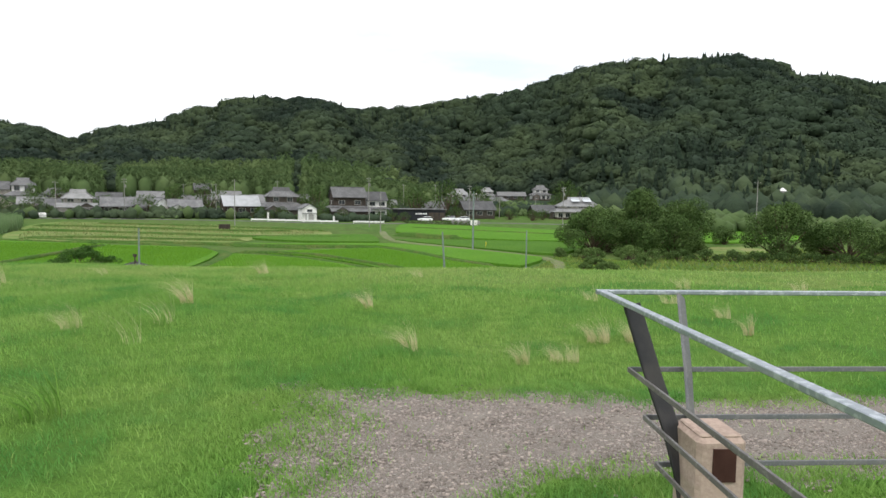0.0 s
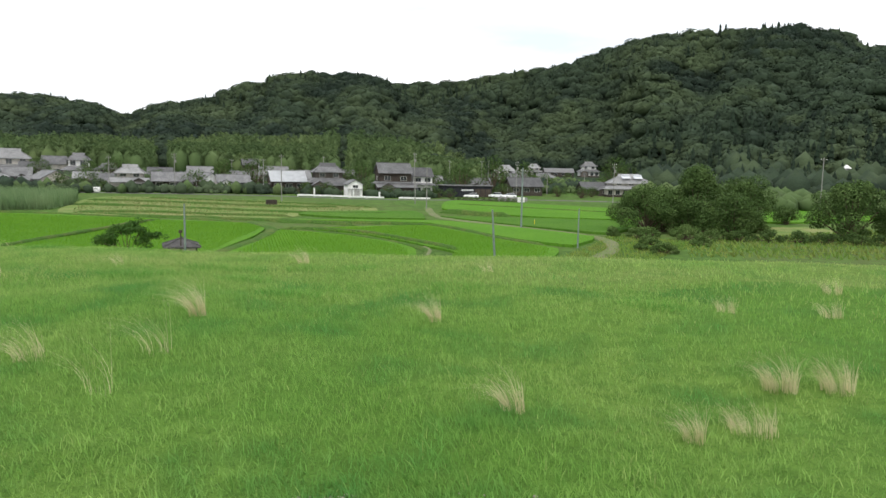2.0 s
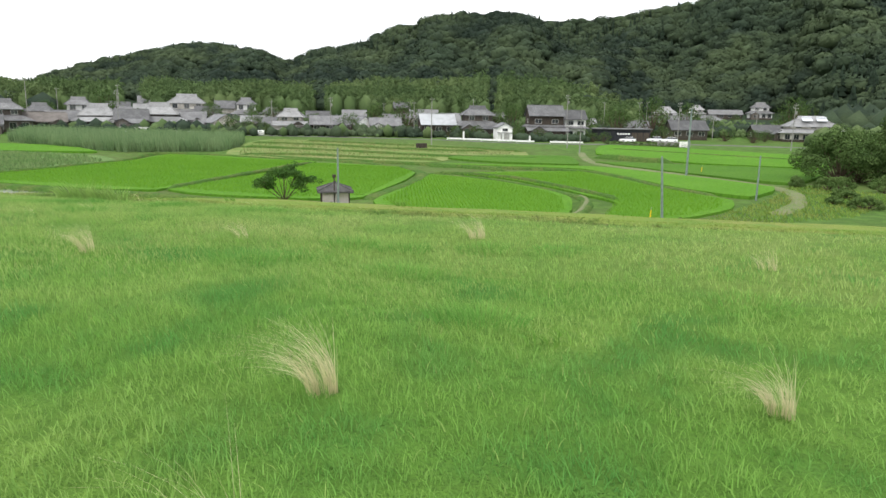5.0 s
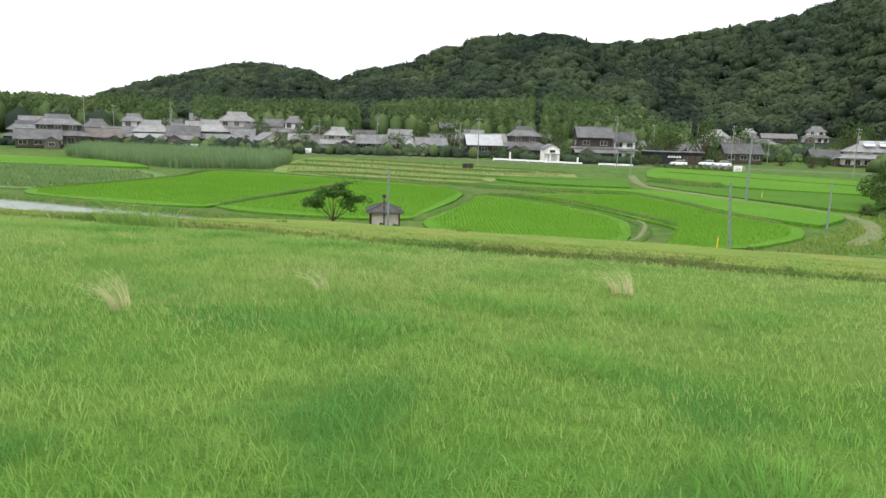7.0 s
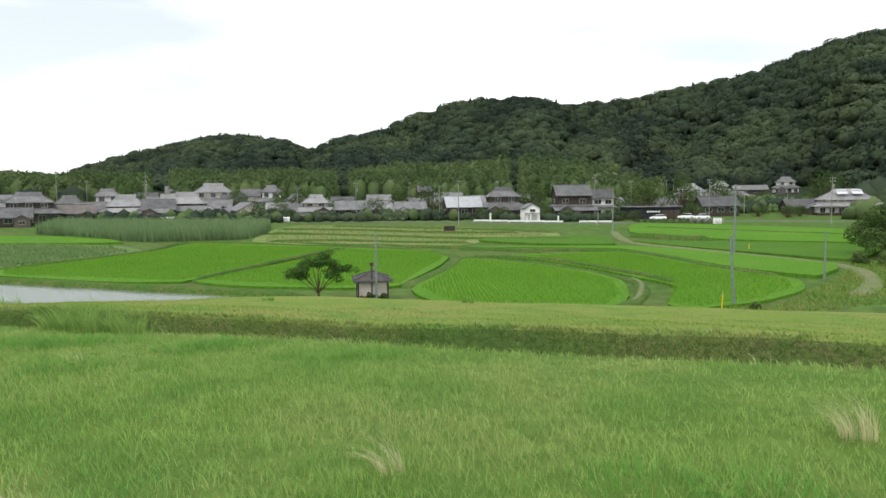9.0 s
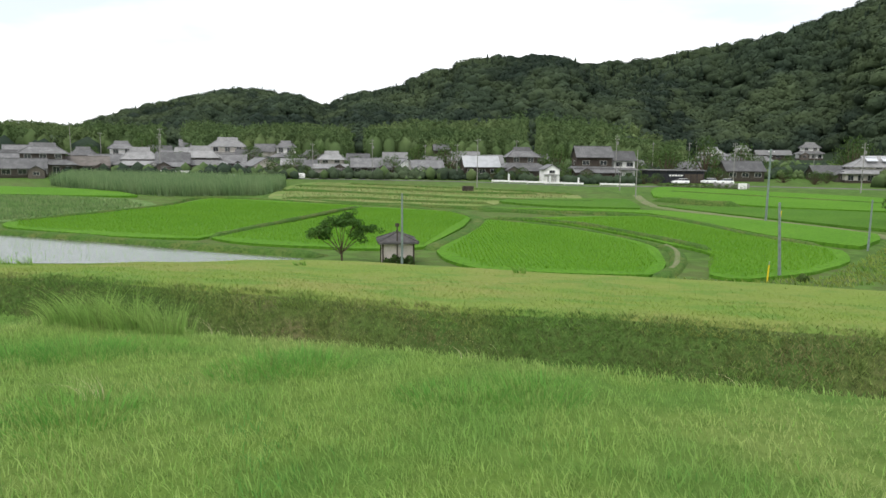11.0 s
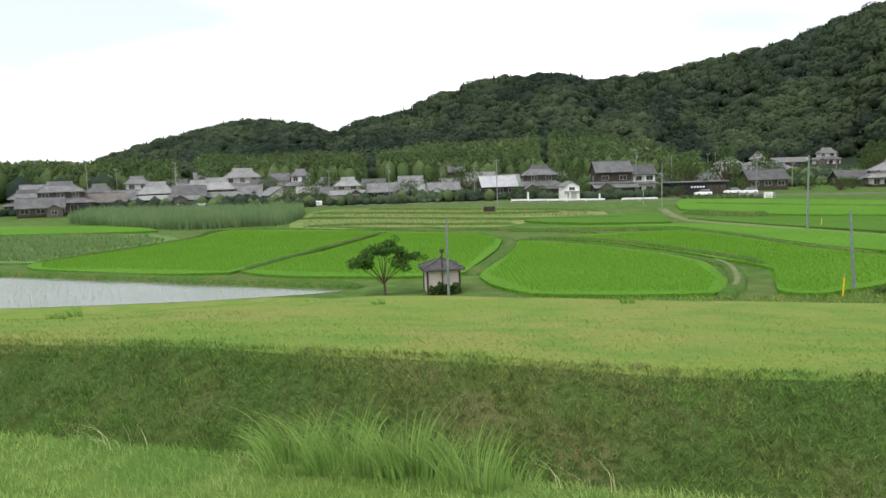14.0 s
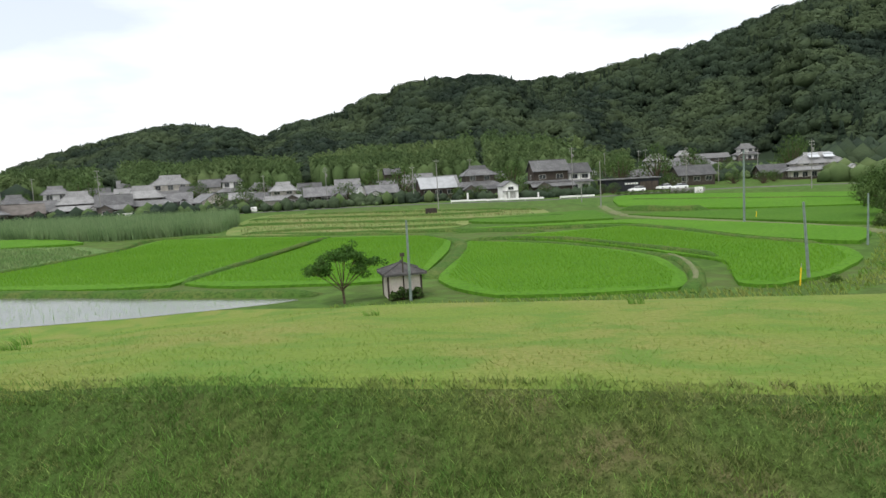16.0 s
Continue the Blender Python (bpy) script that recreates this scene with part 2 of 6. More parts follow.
M["glass"] = material("dark_window_glass", (0.03, 0.035, 0.04), 0.08, spec=0.8)
M["frame"] = material("window_frame_metal", (0.45, 0.44, 0.42), 0.5, [(3, (0.36, 0.35, 0.33), 0.4, 0.6, 0.6)], metal=0.4)
M["concrete"] = material("weathered_concrete", (0.24, 0.235, 0.22), 0.9, [(1.2, (0.17, 0.165, 0.155), 0.42, 0.62, 0.8), (20, (0.34, 0.33, 0.31), 0.4, 0.6, 0.5)], [(30, 0.004)])
M["pole_metal"] = material("greenish_steel_pole", (0.22, 0.27, 0.25), 0.7, [(3, (0.16, 0.20, 0.18), 0.42, 0.62, 0.7)], metal=0.3)
M["white_paint"] = material("white_paint", (0.78, 0.78, 0.76), 0.55, [(1.5, (0.62, 0.62, 0.59), 0.45, 0.65, 0.6)])
M["yellow_paint"] = material("yellow_marker_paint", (0.75, 0.52, 0.03), 0.6, [(4, (0.6, 0.42, 0.03), 0.45, 0.65, 0.5)])
M["water"] = material("flooded_field_water", (0.13, 0.14, 0.11), 0.16, [(0.12, (0.085, 0.11, 0.06), 0.42, 0.62, 0.8)], bump=[(3.0, 0.02)], spec=0.5)
M["asphalt"] = material("lane_asphalt", (0.11, 0.11, 0.105), 0.95, [(0.5, (0.16, 0.155, 0.145), 0.42, 0.62, 0.7)])
M["black_shed"] = material("black_shed_boards", (0.025, 0.027, 0.032), 0.7, [((5, 5, 0.5), (0.045, 0.045, 0.05), 0.42, 0.62, 0.7)])
M["car_white"] = material("white_car_paint", (0.80, 0.80, 0.80), 0.25, spec=0.6)
M["tyre"] = material("tyre_rubber", (0.02, 0.02, 0.02), 0.9)
M["galv"] = material("galvanised_steel", (0.34, 0.37, 0.40), 0.45, [(5, (0.28, 0.31, 0.34), 0.42, 0.62, 0.7), (45, (0.60, 0.63, 0.66), 0.5, 0.62, 0.6)], [(80, 0.001)], metal=0.7, spec=0.5)
M["grey_steel"] = material("grey_steel", (0.125, 0.13, 0.135), 0.55, [(8, (0.17, 0.165, 0.16), 0.42, 0.62, 0.7), (90, (0.24, 0.24, 0.24), 0.55, 0.65, 0.5)], [(60, 0.001)], spec=0.35)
M["rail_steel"] = material("brownish_rail_steel", (0.14, 0.128, 0.122), 0.5, [(8, (0.20, 0.185, 0.175), 0.42, 0.62, 0.7), (70, (0.30, 0.29, 0.28), 0.55, 0.65, 0.5)], [(60, 0.001)], metal=0.3, spec=0.4)
M["dark_steel"] = material("dark_painted_steel", (0.045, 0.045, 0.047), 0.55, [(8, (0.075, 0.07, 0.066), 0.42, 0.62, 0.7)], [(60, 0.001)], metal=0.3)
M["pillar"] = material("pinkish_sandstone", (0.40, 0.305, 0.255), 0.85, [(4, (0.31, 0.235, 0.195), 0.42, 0.62, 0.8), (2.2, (0.43, 0.37, 0.30), 0.5, 0.66, 0.7), (50, (0.47, 0.37, 0.30), 0.45, 0.6, 0.5)], [(60, 0.004)])
M["dark_panel"] = material("dark_brown_panel", (0.045, 0.022, 0.018), 0.5, [(9, (0.07, 0.035, 0.028), 0.42, 0.62, 0.7)])
M["solar"] = material("solar_heater_panel", (0.55, 0.57, 0.60), 0.25, spec=0.6)
M["rust"] = material("rusty_sheet", (0.22, 0.12, 0.07), 0.85, [(2, (0.32, 0.24, 0.18), 0.42, 0.62, 0.8)])


# ---- small mesh helpers ----
def part(name, bm, mat, parent=None, label="", smooth=False):
    me = bpy.data.meshes.new(name)
    bm.to_mesh(me)
    bm.free()
    me.materials.append(M[mat])
    if smooth:
        me.polygons.foreach_set("use_smooth", [True] * len(me.polygons))
    ob = new(name, me)
    if parent is not None:
        ob.parent = parent
    if label:
        ob["label"] = label
    return ob


def raw(name, verts, faces, mat, parent=None, smooth=False):
    me = bpy.data.meshes.new(name)
    me.from_pydata(verts, [], faces)
    me.materials.append(M[mat])
    if smooth:
        me.polygons.foreach_set("use_smooth", [True] * len(me.polygons))
    me.update()
    ob = new(name, me)
    if parent is not None:
        ob.parent = parent
    return ob


def soup(name, co, faces, mat, smooth=False):
    """One mesh from arrays: co n x 3, faces m x 3 or m x 4."""
    me = bpy.data.meshes.new(name)
    k = faces.shape[1]
    me.vertices.add(len(co))
    me.vertices.foreach_set("co", np.ascontiguousarray(co, dtype=np.float32).ravel())
    me.loops.add(faces.size)
    me.loops.foreach_set("vertex_index", np.ascontiguousarray(faces, dtype=np.int32).ravel())
    me.polygons.add(len(faces))
    me.polygons.foreach_set("loop_start", np.arange(0, faces.size, k, dtype=np.int32))
    if smooth:
        me.polygons.foreach_set("use_smooth", np.ones(len(faces), dtype=bool))
    me.materials.append(M[mat])
    me.update(calc_edges=True)
    me.validate()
    return new(name, me)


def box(bm, x0, y0, z0, x1, y1, z1, bevel=0.0):
    r = bmesh.ops.create_cube(bm, size=1, matrix=Matrix.Translation(((x0 + x1) / 2, (y0 + y1) / 2, (z0 + z1) / 2)) @ Matrix.Diagonal((x1 - x0, y1 - y0, z1 - z0, 1)))
    if bevel:
        es = list({e for v in r["verts"] for e in v.link_edges})
        bmesh.ops.bevel(bm, geom=es, offset=bevel, segments=1, affect="EDGES")


def tube(bm, a, b, r0, r1=None, n=8):
    a, b = Vector(a), Vector(b)
    d = b - a
    m = Matrix.Translation((a + b) / 2) @ d.to_track_quat("Z", "Y").to_matrix().to_4x4()
    bmesh.ops.create_cone(bm, cap_ends=True, segments=n, radius1=r0, radius2=r0 if r1 is None else r1, depth=d.length, matrix=m)


def bumps(u, w, step, seed):
    """Smooth random field, 0 to 1, with cells of the given size."""
    g = np.random.default_rng(seed).random((128, 128))
    p, q = u / step, w / step
    i, j = np.floor(p).astype(int), np.floor(q).astype(int)
    a, b = p - i, q - j
    a, b = a * a * (3 - 2 * a), b * b * (3 - 2 * b)
    i0, i1, j0, j1 = i % 128, (i + 1) % 128, j % 128, (j + 1) % 128
    return (g[i0, j0] * (1 - a) + g[i1, j0] * a) * (1 - b) + (g[i0, j1] * (1 - a) + g[i1, j1] * a) * b


def thing(name, x, y, z, turn=0.0, label="", category="", group="", kind=""):
    e = new(name)
    e.matrix_world = pose(x, y, z, 0, 0, turn)
    return tagged(e, label, category, group, kind)


# ---- ground ----
CW, SW = 0.938, 0.347          # the site is turned about 20 degrees
PADDY = -6.7


def site(u, w):
    return CW * u + SW * w, -SW * u + CW * w


PROFILE_W = [-40, 14, 19.0, 20.4, 21.05, 21.5, 22.4, 23.9, 24.3, 25.0, 25.6, 26.1, 34.0, 39.5, 41.0, 50.0, 54]
PROFILE_Z = [0.0, 0.0, -0.15, -0.23, -0.275, -0.62, -1.60, -1.86, -1.74, -1.36, -1.05, -0.96, -2.12, -2.66, -2.95, -6.6, -6.7]


def valley(x, y):
    """Level of paddies and village behind."""
    r = np.hypot(x * 0.55, y)
    return np.interp(r, [0, 130, 190, 260, 330, 5000], [PADDY, PADDY, -5.1, -2.0, 2.0, 8.0])


def ground(x, y):
    w = SW * x + CW * y
    u = CW * x - SW * y
    # the bank's top narrows towards the flooded field
    cut = np.clip((-19 - u) * 0.55, 0, 6.5)
    wide = np.where(w > 26.1, 26.1 + (w - 26.1) * 13.4 / (13.4 - cut), w)
    near = np.interp(wide, PROFILE_W, PROFILE_Z)
    wob = 0.10 * np.sin(u * 0.55 + 0.6) * np.sin(w * 0.42) + 0.05 * np.sin(u * 1.3 + w * 0.9)
    near = near + wob * np.interp(w, [6, 12, 16, 19, 21, 22, 24.3, 26, 38, 41], [0, 1.0, 0.8, 0.3, 0.25, 0.2, 0.3, 0.35, 0.5, 0])
    return np.where(w < 54, near, valley(x, y))


# ---- distance: ridge seen from the walk, by bearing ----
RIDGE_B = [-75, -45, -30, -27, -24, -20, -15.6, -10.1, -7, -5.2, -2.4, 0.4, 2.3, 7, 12.7, 15.7, 21, 26, 30.5, 33, 36, 41, 47, 50.3, 52, 57, 70, 95]
RIDGE_E = [-0.2, 0.0, 0.1, 0.2, 1.2, 2.7, 3.9, 4.7, 4.2, 3.4, 4.4, 4.7, 5.5, 7.1, 7.3, 6.7, 6.9, 7.7, 8.2, 9.1, 10.1, 10.6, 10.5, 9.9, 8.8, 8.0, 6.0, 2.0]
RIDGE_R = [700, 700, 800, 850, 900, 950, 950, 950, 950, 900, 720, 680, 640, 600, 600, 620, 640, 620, 600, 580, 560, 540, 540, 560, 620, 640, 640, 640]


def hill_z(b, r):
    """Height of the hills at bearing b (degrees) and distance r from (0, 15)."""
    e = np.interp(b, RIDGE_B, RIDGE_E)
    rr = np.interp(b, RIDGE_B, RIDGE_R)
    foot = np.interp(b, [-75, -25, -8, 10, 20, 24, 35, 38, 45, 70], [330, 330, 330, 320, 320, 395, 400, 300, 270, 250])
    top = 1.3 + rr * np.tan(np.radians(e))
    t = np.clip((r - foot) / (rr - foot), 0, 1)
    back = np.clip((r - rr) / 500, 0, 1)
    x, y = r * np.sin(np.radians(b)), r * np.cos(np.radians(b))
    spur = np.sin(b * 0.33 + r * 0.006) * 0.6 + np.sin(b * 0.8 - r * 0.009 + 1.0) * 0.4
    base = valley(x, y)
    rise = t ** 1.15 * (1 + 0.34 * spur * np.sin(np.pi * t))
    return base + (top - base) * rise * (1 - 0.5 * back)


def grid_mesh(name, X, Y, Z, mat, smooth=True):
    n, m = X.shape
    co = np.column_stack([X.ravel(), Y.ravel(), Z.ravel()])
    i = np.arange(n * m).reshape(n, m)
    f = np.column_stack([i[:-1, :-1].ravel(), i[:-1, 1:].ravel(), i[1:, 1:].ravel(), i[1:, :-1].ravel()])
    return soup(name, co, f, mat, smooth)


# one sheet of ground, fine along the walk and coarse to the horizon
us = np.unique(np.concatenate([np.linspace(-2500, -120, 18), np.linspace(-120, -30, 26), np.linspace(-30, 30, 151), np.linspace(30, 140, 30), np.linspace(140, 2500, 18)]))
ws = np.unique(np.concatenate([np.linspace(-1500, -40, 10), np.linspace(-40, 0, 12), np.linspace(0, 36, 181), np.linspace(36, 60, 40), np.linspace(60, 320, 60), np.linspace(320, 3000, 20)]))
W, U = np.meshgrid(ws, us, indexing="ij")
GX, GY = CW * U + SW * W, -SW * U + CW * W
GZ = ground(GX, GY)
land = grid_mesh("ground", GX, GY, GZ, "far_ground")
tagged(land, "grassy site with a ditch and bank above the valley floor", "ground", kind="structure")
land.data.materials.append(M["soil_grass"])
land.data.materials.append(M["bank"])
land.data.materials.append(M["bank_top"])
land.data.materials.append(M["pale_soil"])
wc = (W[:-1, :-1] + W[1:, 1:]).ravel() / 2
uc = (U[:-1, :-1] + U[1:, 1:]).ravel() / 2
dry = wc + 2.4 * (bumps(uc + 3000, wc + 3000, 1.3, 14) - 0.5)
land.data.polygons.foreach_set("material_index", np.where(wc < 21.4, np.where(dry > 16.2, 4, 1), np.where(wc < 25.8, 2, np.where(wc < 60, 3, 0))).astype(np.int32))

# hills
bs = np.linspace(-75, 95, 240)
rs = np.concatenate([np.linspace(235, 700, 70), np.linspace(720, 1500, 20)])
B, R = np.meshgrid(bs, rs, indexing="ij")
HZ = hill_z(B, R) - np.where(R < 240, 3, 0.3)
hills = grid_mesh("hillside", R * np.sin(np.radians(B)), 15 + R * np.cos(np.radians(B)), HZ, "hill")
tagged(hills, "wooded hills rising behind the village", "hill", kind="structure")

# ---- fields ----
def field(name, outline, height, mat, label, category="rice field", grow=0.9):
    """A crop standing in a plot: a slab with rounded, uneven edges."""
    bm = bmesh.new()
    pts = []
    k = len(outline)
    for i in range(k):
        a, b, c, d = (Vector(outline[(i + j) % k]) for j in (-1, 0, 1, 2))
        for s in range(5):
            t = s / 5
            q = 0.5 * ((2 * b) + (c - a) * t + (2 * a - 5 * b + 4 * c - d) * t * t + (3 * b - a - 3 * c + d) * t ** 3)
            lin = b.lerp(c, t)
            pts.append(lin.lerp(q, 0.45))
    mid = sum(pts, Vector((0, 0))) / len(pts)
    vs = []
    for p in pts:
        q = p - mid
        q = q * (1 + grow / q.length) * (1 + 0.012 * noise.noise((p.x * 0.35, p.y * 0.35, 1)))
        vs.append(bm.verts.new((mid.x + q.x, mid.y + q.y, 0)))
    bm.faces.new(vs)
    for _ in range(4 if max(math.hypot(p.x * 0.55, p.y) for p in pts) > 130 else 0):
        long = [e for e in bm.edges if e.calc_length() > 7]
        if long:
            bmesh.ops.triangulate(bm, faces=bm.faces[:])
            bmesh.ops.subdivide_edges(bm, edges=long, cuts=1)
            bmesh.ops.triangulate(bm, faces=bm.faces[:])
    bmesh.ops.recalc_face_normals(bm, faces=bm.faces[:])
    if sum(f.normal.z * f.calc_area() for f in bm.faces) < 0:
        bmesh.ops.reverse_faces(bm, faces=bm.faces[:])
    r = bmesh.ops.extrude_face_region(bm, geom=bm.faces[:])
    for v in r["geom"]:
        if isinstance(v, bmesh.types.BMVert):
            v.co.z += height
    for v in bm.verts:
        v.co.z += float(valley(v.co.x, v.co.y)) + (0.02 if v.co.z < 0.01 else 0.0) - 0.03
    bmesh.ops.recalc_face_normals(bm, faces=bm.faces[:])
    ob = part(name, bm, mat)
    return tagged(ob, label, category)


def strip(name, line, width, height, mat, label, category, kind=""):
    """A ridge or track that follows a line on the valley floor."""
    bm = bmesh.new()
    P = [Vector(p) for p in line]
    fine = []
    for i in range(len(P) - 1):
        a, b, c, d = P[max(i - 1, 0)], P[i], P[i + 1], P[min(i + 2, len(P) - 1)]
        n = max(3, int((c - b).length / 3))
        for s in range(n):
            t = s / n
            fine.append(0.5 * ((2 * b) + (c - a) * t + (2 * a - 5 * b + 4 * c - d) * t * t + (3 * b - a - 3 * c + d) * t ** 3))
    fine.append(P[-1])
    rows = []
    for i, p in enumerate(fine):
        d = (fine[min(i + 1, len(fine) - 1)] - fine[max(i - 1, 0)]).normalized()
        s = Vector((-d.y, d.x))
        j = 1 + 0.25 * noise.noise((p.x * 0.3, p.y * 0.3, 3))
        z = float(valley(p.x, p.y))
        rows.append([bm.verts.new((p.x + s.x * o * width * j, p.y + s.y * o * width * j, z + h * j)) for o, h in ((-0.5, -0.05), (-0.36, height * 0.8), (-0.1, height), (0.15, height), (0.38, height * 0.75), (0.5, -0.05))])
    for a, b in zip(rows, rows[1:]):
        for i in range(5):
            bm.faces.new((a[i], a[i + 1], b[i + 1], b[i]))
    for end in (rows[0], rows[-1]):
        for v in end:
            v.co.z = min(v.co.z, end[0].co.z + 0.02)
    bm.faces.new(rows[0])
    bm.faces.new(rows[-1][::-1])
    bmesh.ops.recalc_face_normals(bm, faces=bm.faces[:])
    ob = part(name, bm, mat, smooth=True)
    return tagged(ob, label, category, kind=kind)


RICE = "bright green young rice standing in a paddy"
RICE_NEAR = [
    [(-43, 98.5), (-38.6, 108), (-34, 123), (-31, 138), (-5.2, 125), (-18.8, 83), (-40, 92.5)],
    [(-16.6, 83), (-4.2, 121.5), (8.6, 113.5), (10.0, 105), (2.4, 76.6), (-3.5, 75.8)],
    [(4.3, 73.2), (12.2, 100.6), (19.0, 91.8), (22.0, 82.5), (22.4, 75.6), (20.0, 66.9), (17.0, 62.0), (6.4, 64.6)],
    [(14.2, 103), (21.0, 96.6), (26.0, 80), (26.6, 71.5), (21.6, 61.9), (23.4, 60.2), (29.6, 62.9), (35.0, 67.4), (38.4, 73.2), (37.0, 84), (35.0, 106.3)],
]
for plot in RICE_NEAR:
    field("rice_field", plot, 0.26, "rice", RICE)
field("rice_field", [(13.6, 120.5), (36.8, 110.2), (38.8, 84), (42.2, 75.5), (50.8, 85), (45.6, 103), (39.8, 115.6)], 0.4, "rice", RICE)
field("fallow_field", [(-20, 137), (-22, 157), (-10, 153.5), (10, 146.5), (20, 137), (14, 128), (-5, 132)], 0.14, "dry_field", "fallow plot of pale weeds and stubble", "field")
field("rice_field", [(20, 134), (28, 126), (39.2, 122), (43, 139), (36, 139), (23, 138)], 0.4, "rice_deep", "deep green rice in a far terrace plot")
field("rice_field", [(45.5, 126.5), (58.6, 121.5), (76, 110), (57, 89.5), (51.2, 104)], 0.4, "rice_deep", "deep green rice beside the farm track")
field("rice_field", [(66, 173), (100, 138), (80, 116.5), (63, 128), (53, 146)], 0.35, "rice", "bright green rice in a far plot")
field("rice_field", [(-112, 172), (-76, 160), (-57, 155), (-45.5, 142), (-58, 142), (-108, 151)], 0.4, "rice", "bright green rice beside the reed bed")
field("fallow_field", [(-22, 163), (-17, 186), (22, 169), (37, 153), (34, 140), (10, 149), (-10, 156)], 0.14, "dry_field", "fallow plot with straw-coloured stubble", "field")
field("scrub_plot", [(-100, 128), (-62, 106), (-44, 99), (-40, 109), (-36, 123), (-43, 135), (-58, 141), (-100, 147)], 0.2, "scrub", "rough weedy plot between the paddies", "field")
field("rice_field", [(104, 108), (120, 106), (150, 116), (148, 134), (116, 136)], 0.35, "rice", "small bright rice plot beyond the thicket")
field("fallow_field", [(79, 83), (90, 80.5), (99, 86), (103, 97), (88, 95)], 0.12, "dry_field", "patch of pale dry grass between shrubs", "field")
WATER_PLOT = [(-66, 99.5), (-44, 89), (-24, 78.5), (-15.2, 73.7), (-9.0, 71.0), (-8.0, 70.1), (-10.5, 69.3), (-18.5, 68.6), (-31, 69.6), (-66, 74)]
field("flooded_field", WATER_PLOT, 0.06, "water", "flooded pale water plot with thin seedlings", "flooded field")

strip("paddy_bund", [(-70, 102.5), (-44, 90.5), (-24, 80.2), (-13.9, 75.2), (-5.6, 71.2)], 2.0, 0.45, "bund", "dark grassy ridge beside the flooded field", "ridge")
strip("paddy_bund", [(-17.6, 82.5), (-4.8, 123.5)], 0.9, 0.5, "bund", "grassy ridge between two rice plots", "ridge")
strip("paddy_bund", [(12.0, 102.5), (19.8, 93.4), (23.8, 80.0), (24.2, 73.3), (20.6, 64.8), (17.0, 60)], 1.3, 0.30, "bund", "curving grassy footpath between rice plots", "path")
strip("worn_path", [(24.6, 77), (24.3, 73.3), (21.4, 66.4), (19, 62.5)], 0.6, 0.36, "track", "short worn brown stretch of the footpath", "path")
strip("paddy_bund", [(3.0, 74.6), (11.0, 102.5), (3.5, 123.5), (-18, 141)], 1.8, 0.35, "bund", "grassy footpath ridge between rice plots", "ridge")
strip("paddy_bund", [(11, 103.5), (20.8, 98.0), (26.2, 80.5), (27.2, 72)], 0.9, 0.55, "bund", "dark grassy ridge along the curved plot", "ridge")
strip("paddy_bund", [(13, 117.5), (35.4, 107.8), (37.6, 84), (39.5, 75)], 1.1, 0.45, "bund", "grassy ridge between two rice plots", "ridge")
strip("farm_track", [(50.7, 152), (45.0, 127), (49.6, 103.2), (52.5, 85.5), (46, 72), (38, 64)], 1.8, 0.2, "track", "pale gravel farm track through the paddies", "track")
for line, wide in (([(-22, 173), (-3.1, 165), (16, 154), (31, 152)], 0.9), ([(-22, 160), (-10.4, 155), (3.4, 147.5), (19.3, 139), (38, 134)], 1.3), ([(-20, 140), (-7.1, 140), (2.8, 135.5), (18, 130)], 0.9), ([(-8, 132), (10.9, 122), (24.7, 109.5)], 1.0), ([(-10, 180), (22, 163), (38, 150)], 0.8)):
    strip("paddy_bund", line, wide, 0.5, "bund", "long grassy edge of a field terrace", "ridge")
strip("paddy_bund", [(60, 160), (92, 128)], 0.9, 0.5, "bund", "long grassy edge of a field terrace", "ridge")
strip("paddy_bund", [(-44, 97), (-39.4, 108.5), (-35, 123), (-32, 140), (-5, 127)], 1.0, 0.45, "bund", "grassy ridge round a rice plot", "ridge")
strip("hedge_bank", [(48.9, 139), (54, 132), (59.8, 126.5)], 1.6, 0.9, "bund", "long dark clipped bank in the paddies", "bank")


# ---- houses ----
def roof_hip(bm, w, d, z, rise, over, ridge):
    a, b = w / 2 + over, d / 2 + over
    r = ridge * w / 2
    t = 0.14
    v = [bm.verts.new(p) for p in ((-a, -b, z), (a, -b, z), (a, b, z), (-a, b, z), (-r, 0, z + rise), (r, 0, z + rise), (-a, -b, z - t), (a, -b, z - t), (a, b, z - t), (-a, b, z - t))]
    for f in ((0, 1, 5, 4), (2, 3, 4, 5), (1, 2, 5), (3, 0, 4), (7, 6, 9, 8), (6, 7, 1, 0), (7, 8, 2, 1), (8, 9, 3, 2), (9, 6, 0, 3)):
        bm.faces.new([v[i] for i in f])


def ridge_cap(w, d, z, rise, ridge, over, mat, parent):
    bm = bmesh.new()
    r = ridge * w / 2
    box(bm, -r - 0.1, -0.16, z + rise - 0.06, r + 0.1, 0.16, z + rise + 0.22, 0.05)
    if ridge < 0.95:
        for sx in (-1, 1):
            for sy in (-1, 1):
                tube(bm, (sx * r, 0, z + rise + 0.04), (sx * (w / 2 + over), sy * (d / 2 + over), z + 0.06), 0.13, 0.13, 5)
    part("ridge", bm, mat, parent)


def gable_ends(bm, w, d, z, rise, sides=(-1, 1)):
    for s in sides:
        x = s * (w / 2 - 0.06)
        v = [bm.verts.new(p) for p in ((x - 0.06, -d / 2, z), (x - 0.06, d / 2, z), (x - 0.06, 0, z + rise), (x + 0.06, -d / 2, z), (x + 0.06, d / 2, z), (x + 0.06, 0, z + rise))]
        for f in ((0, 1, 2), (5, 4, 3), (0, 2, 5, 3), (2, 1, 4, 5), (1, 0, 3, 4)):
            bm.faces.new([v[i] for i in f])


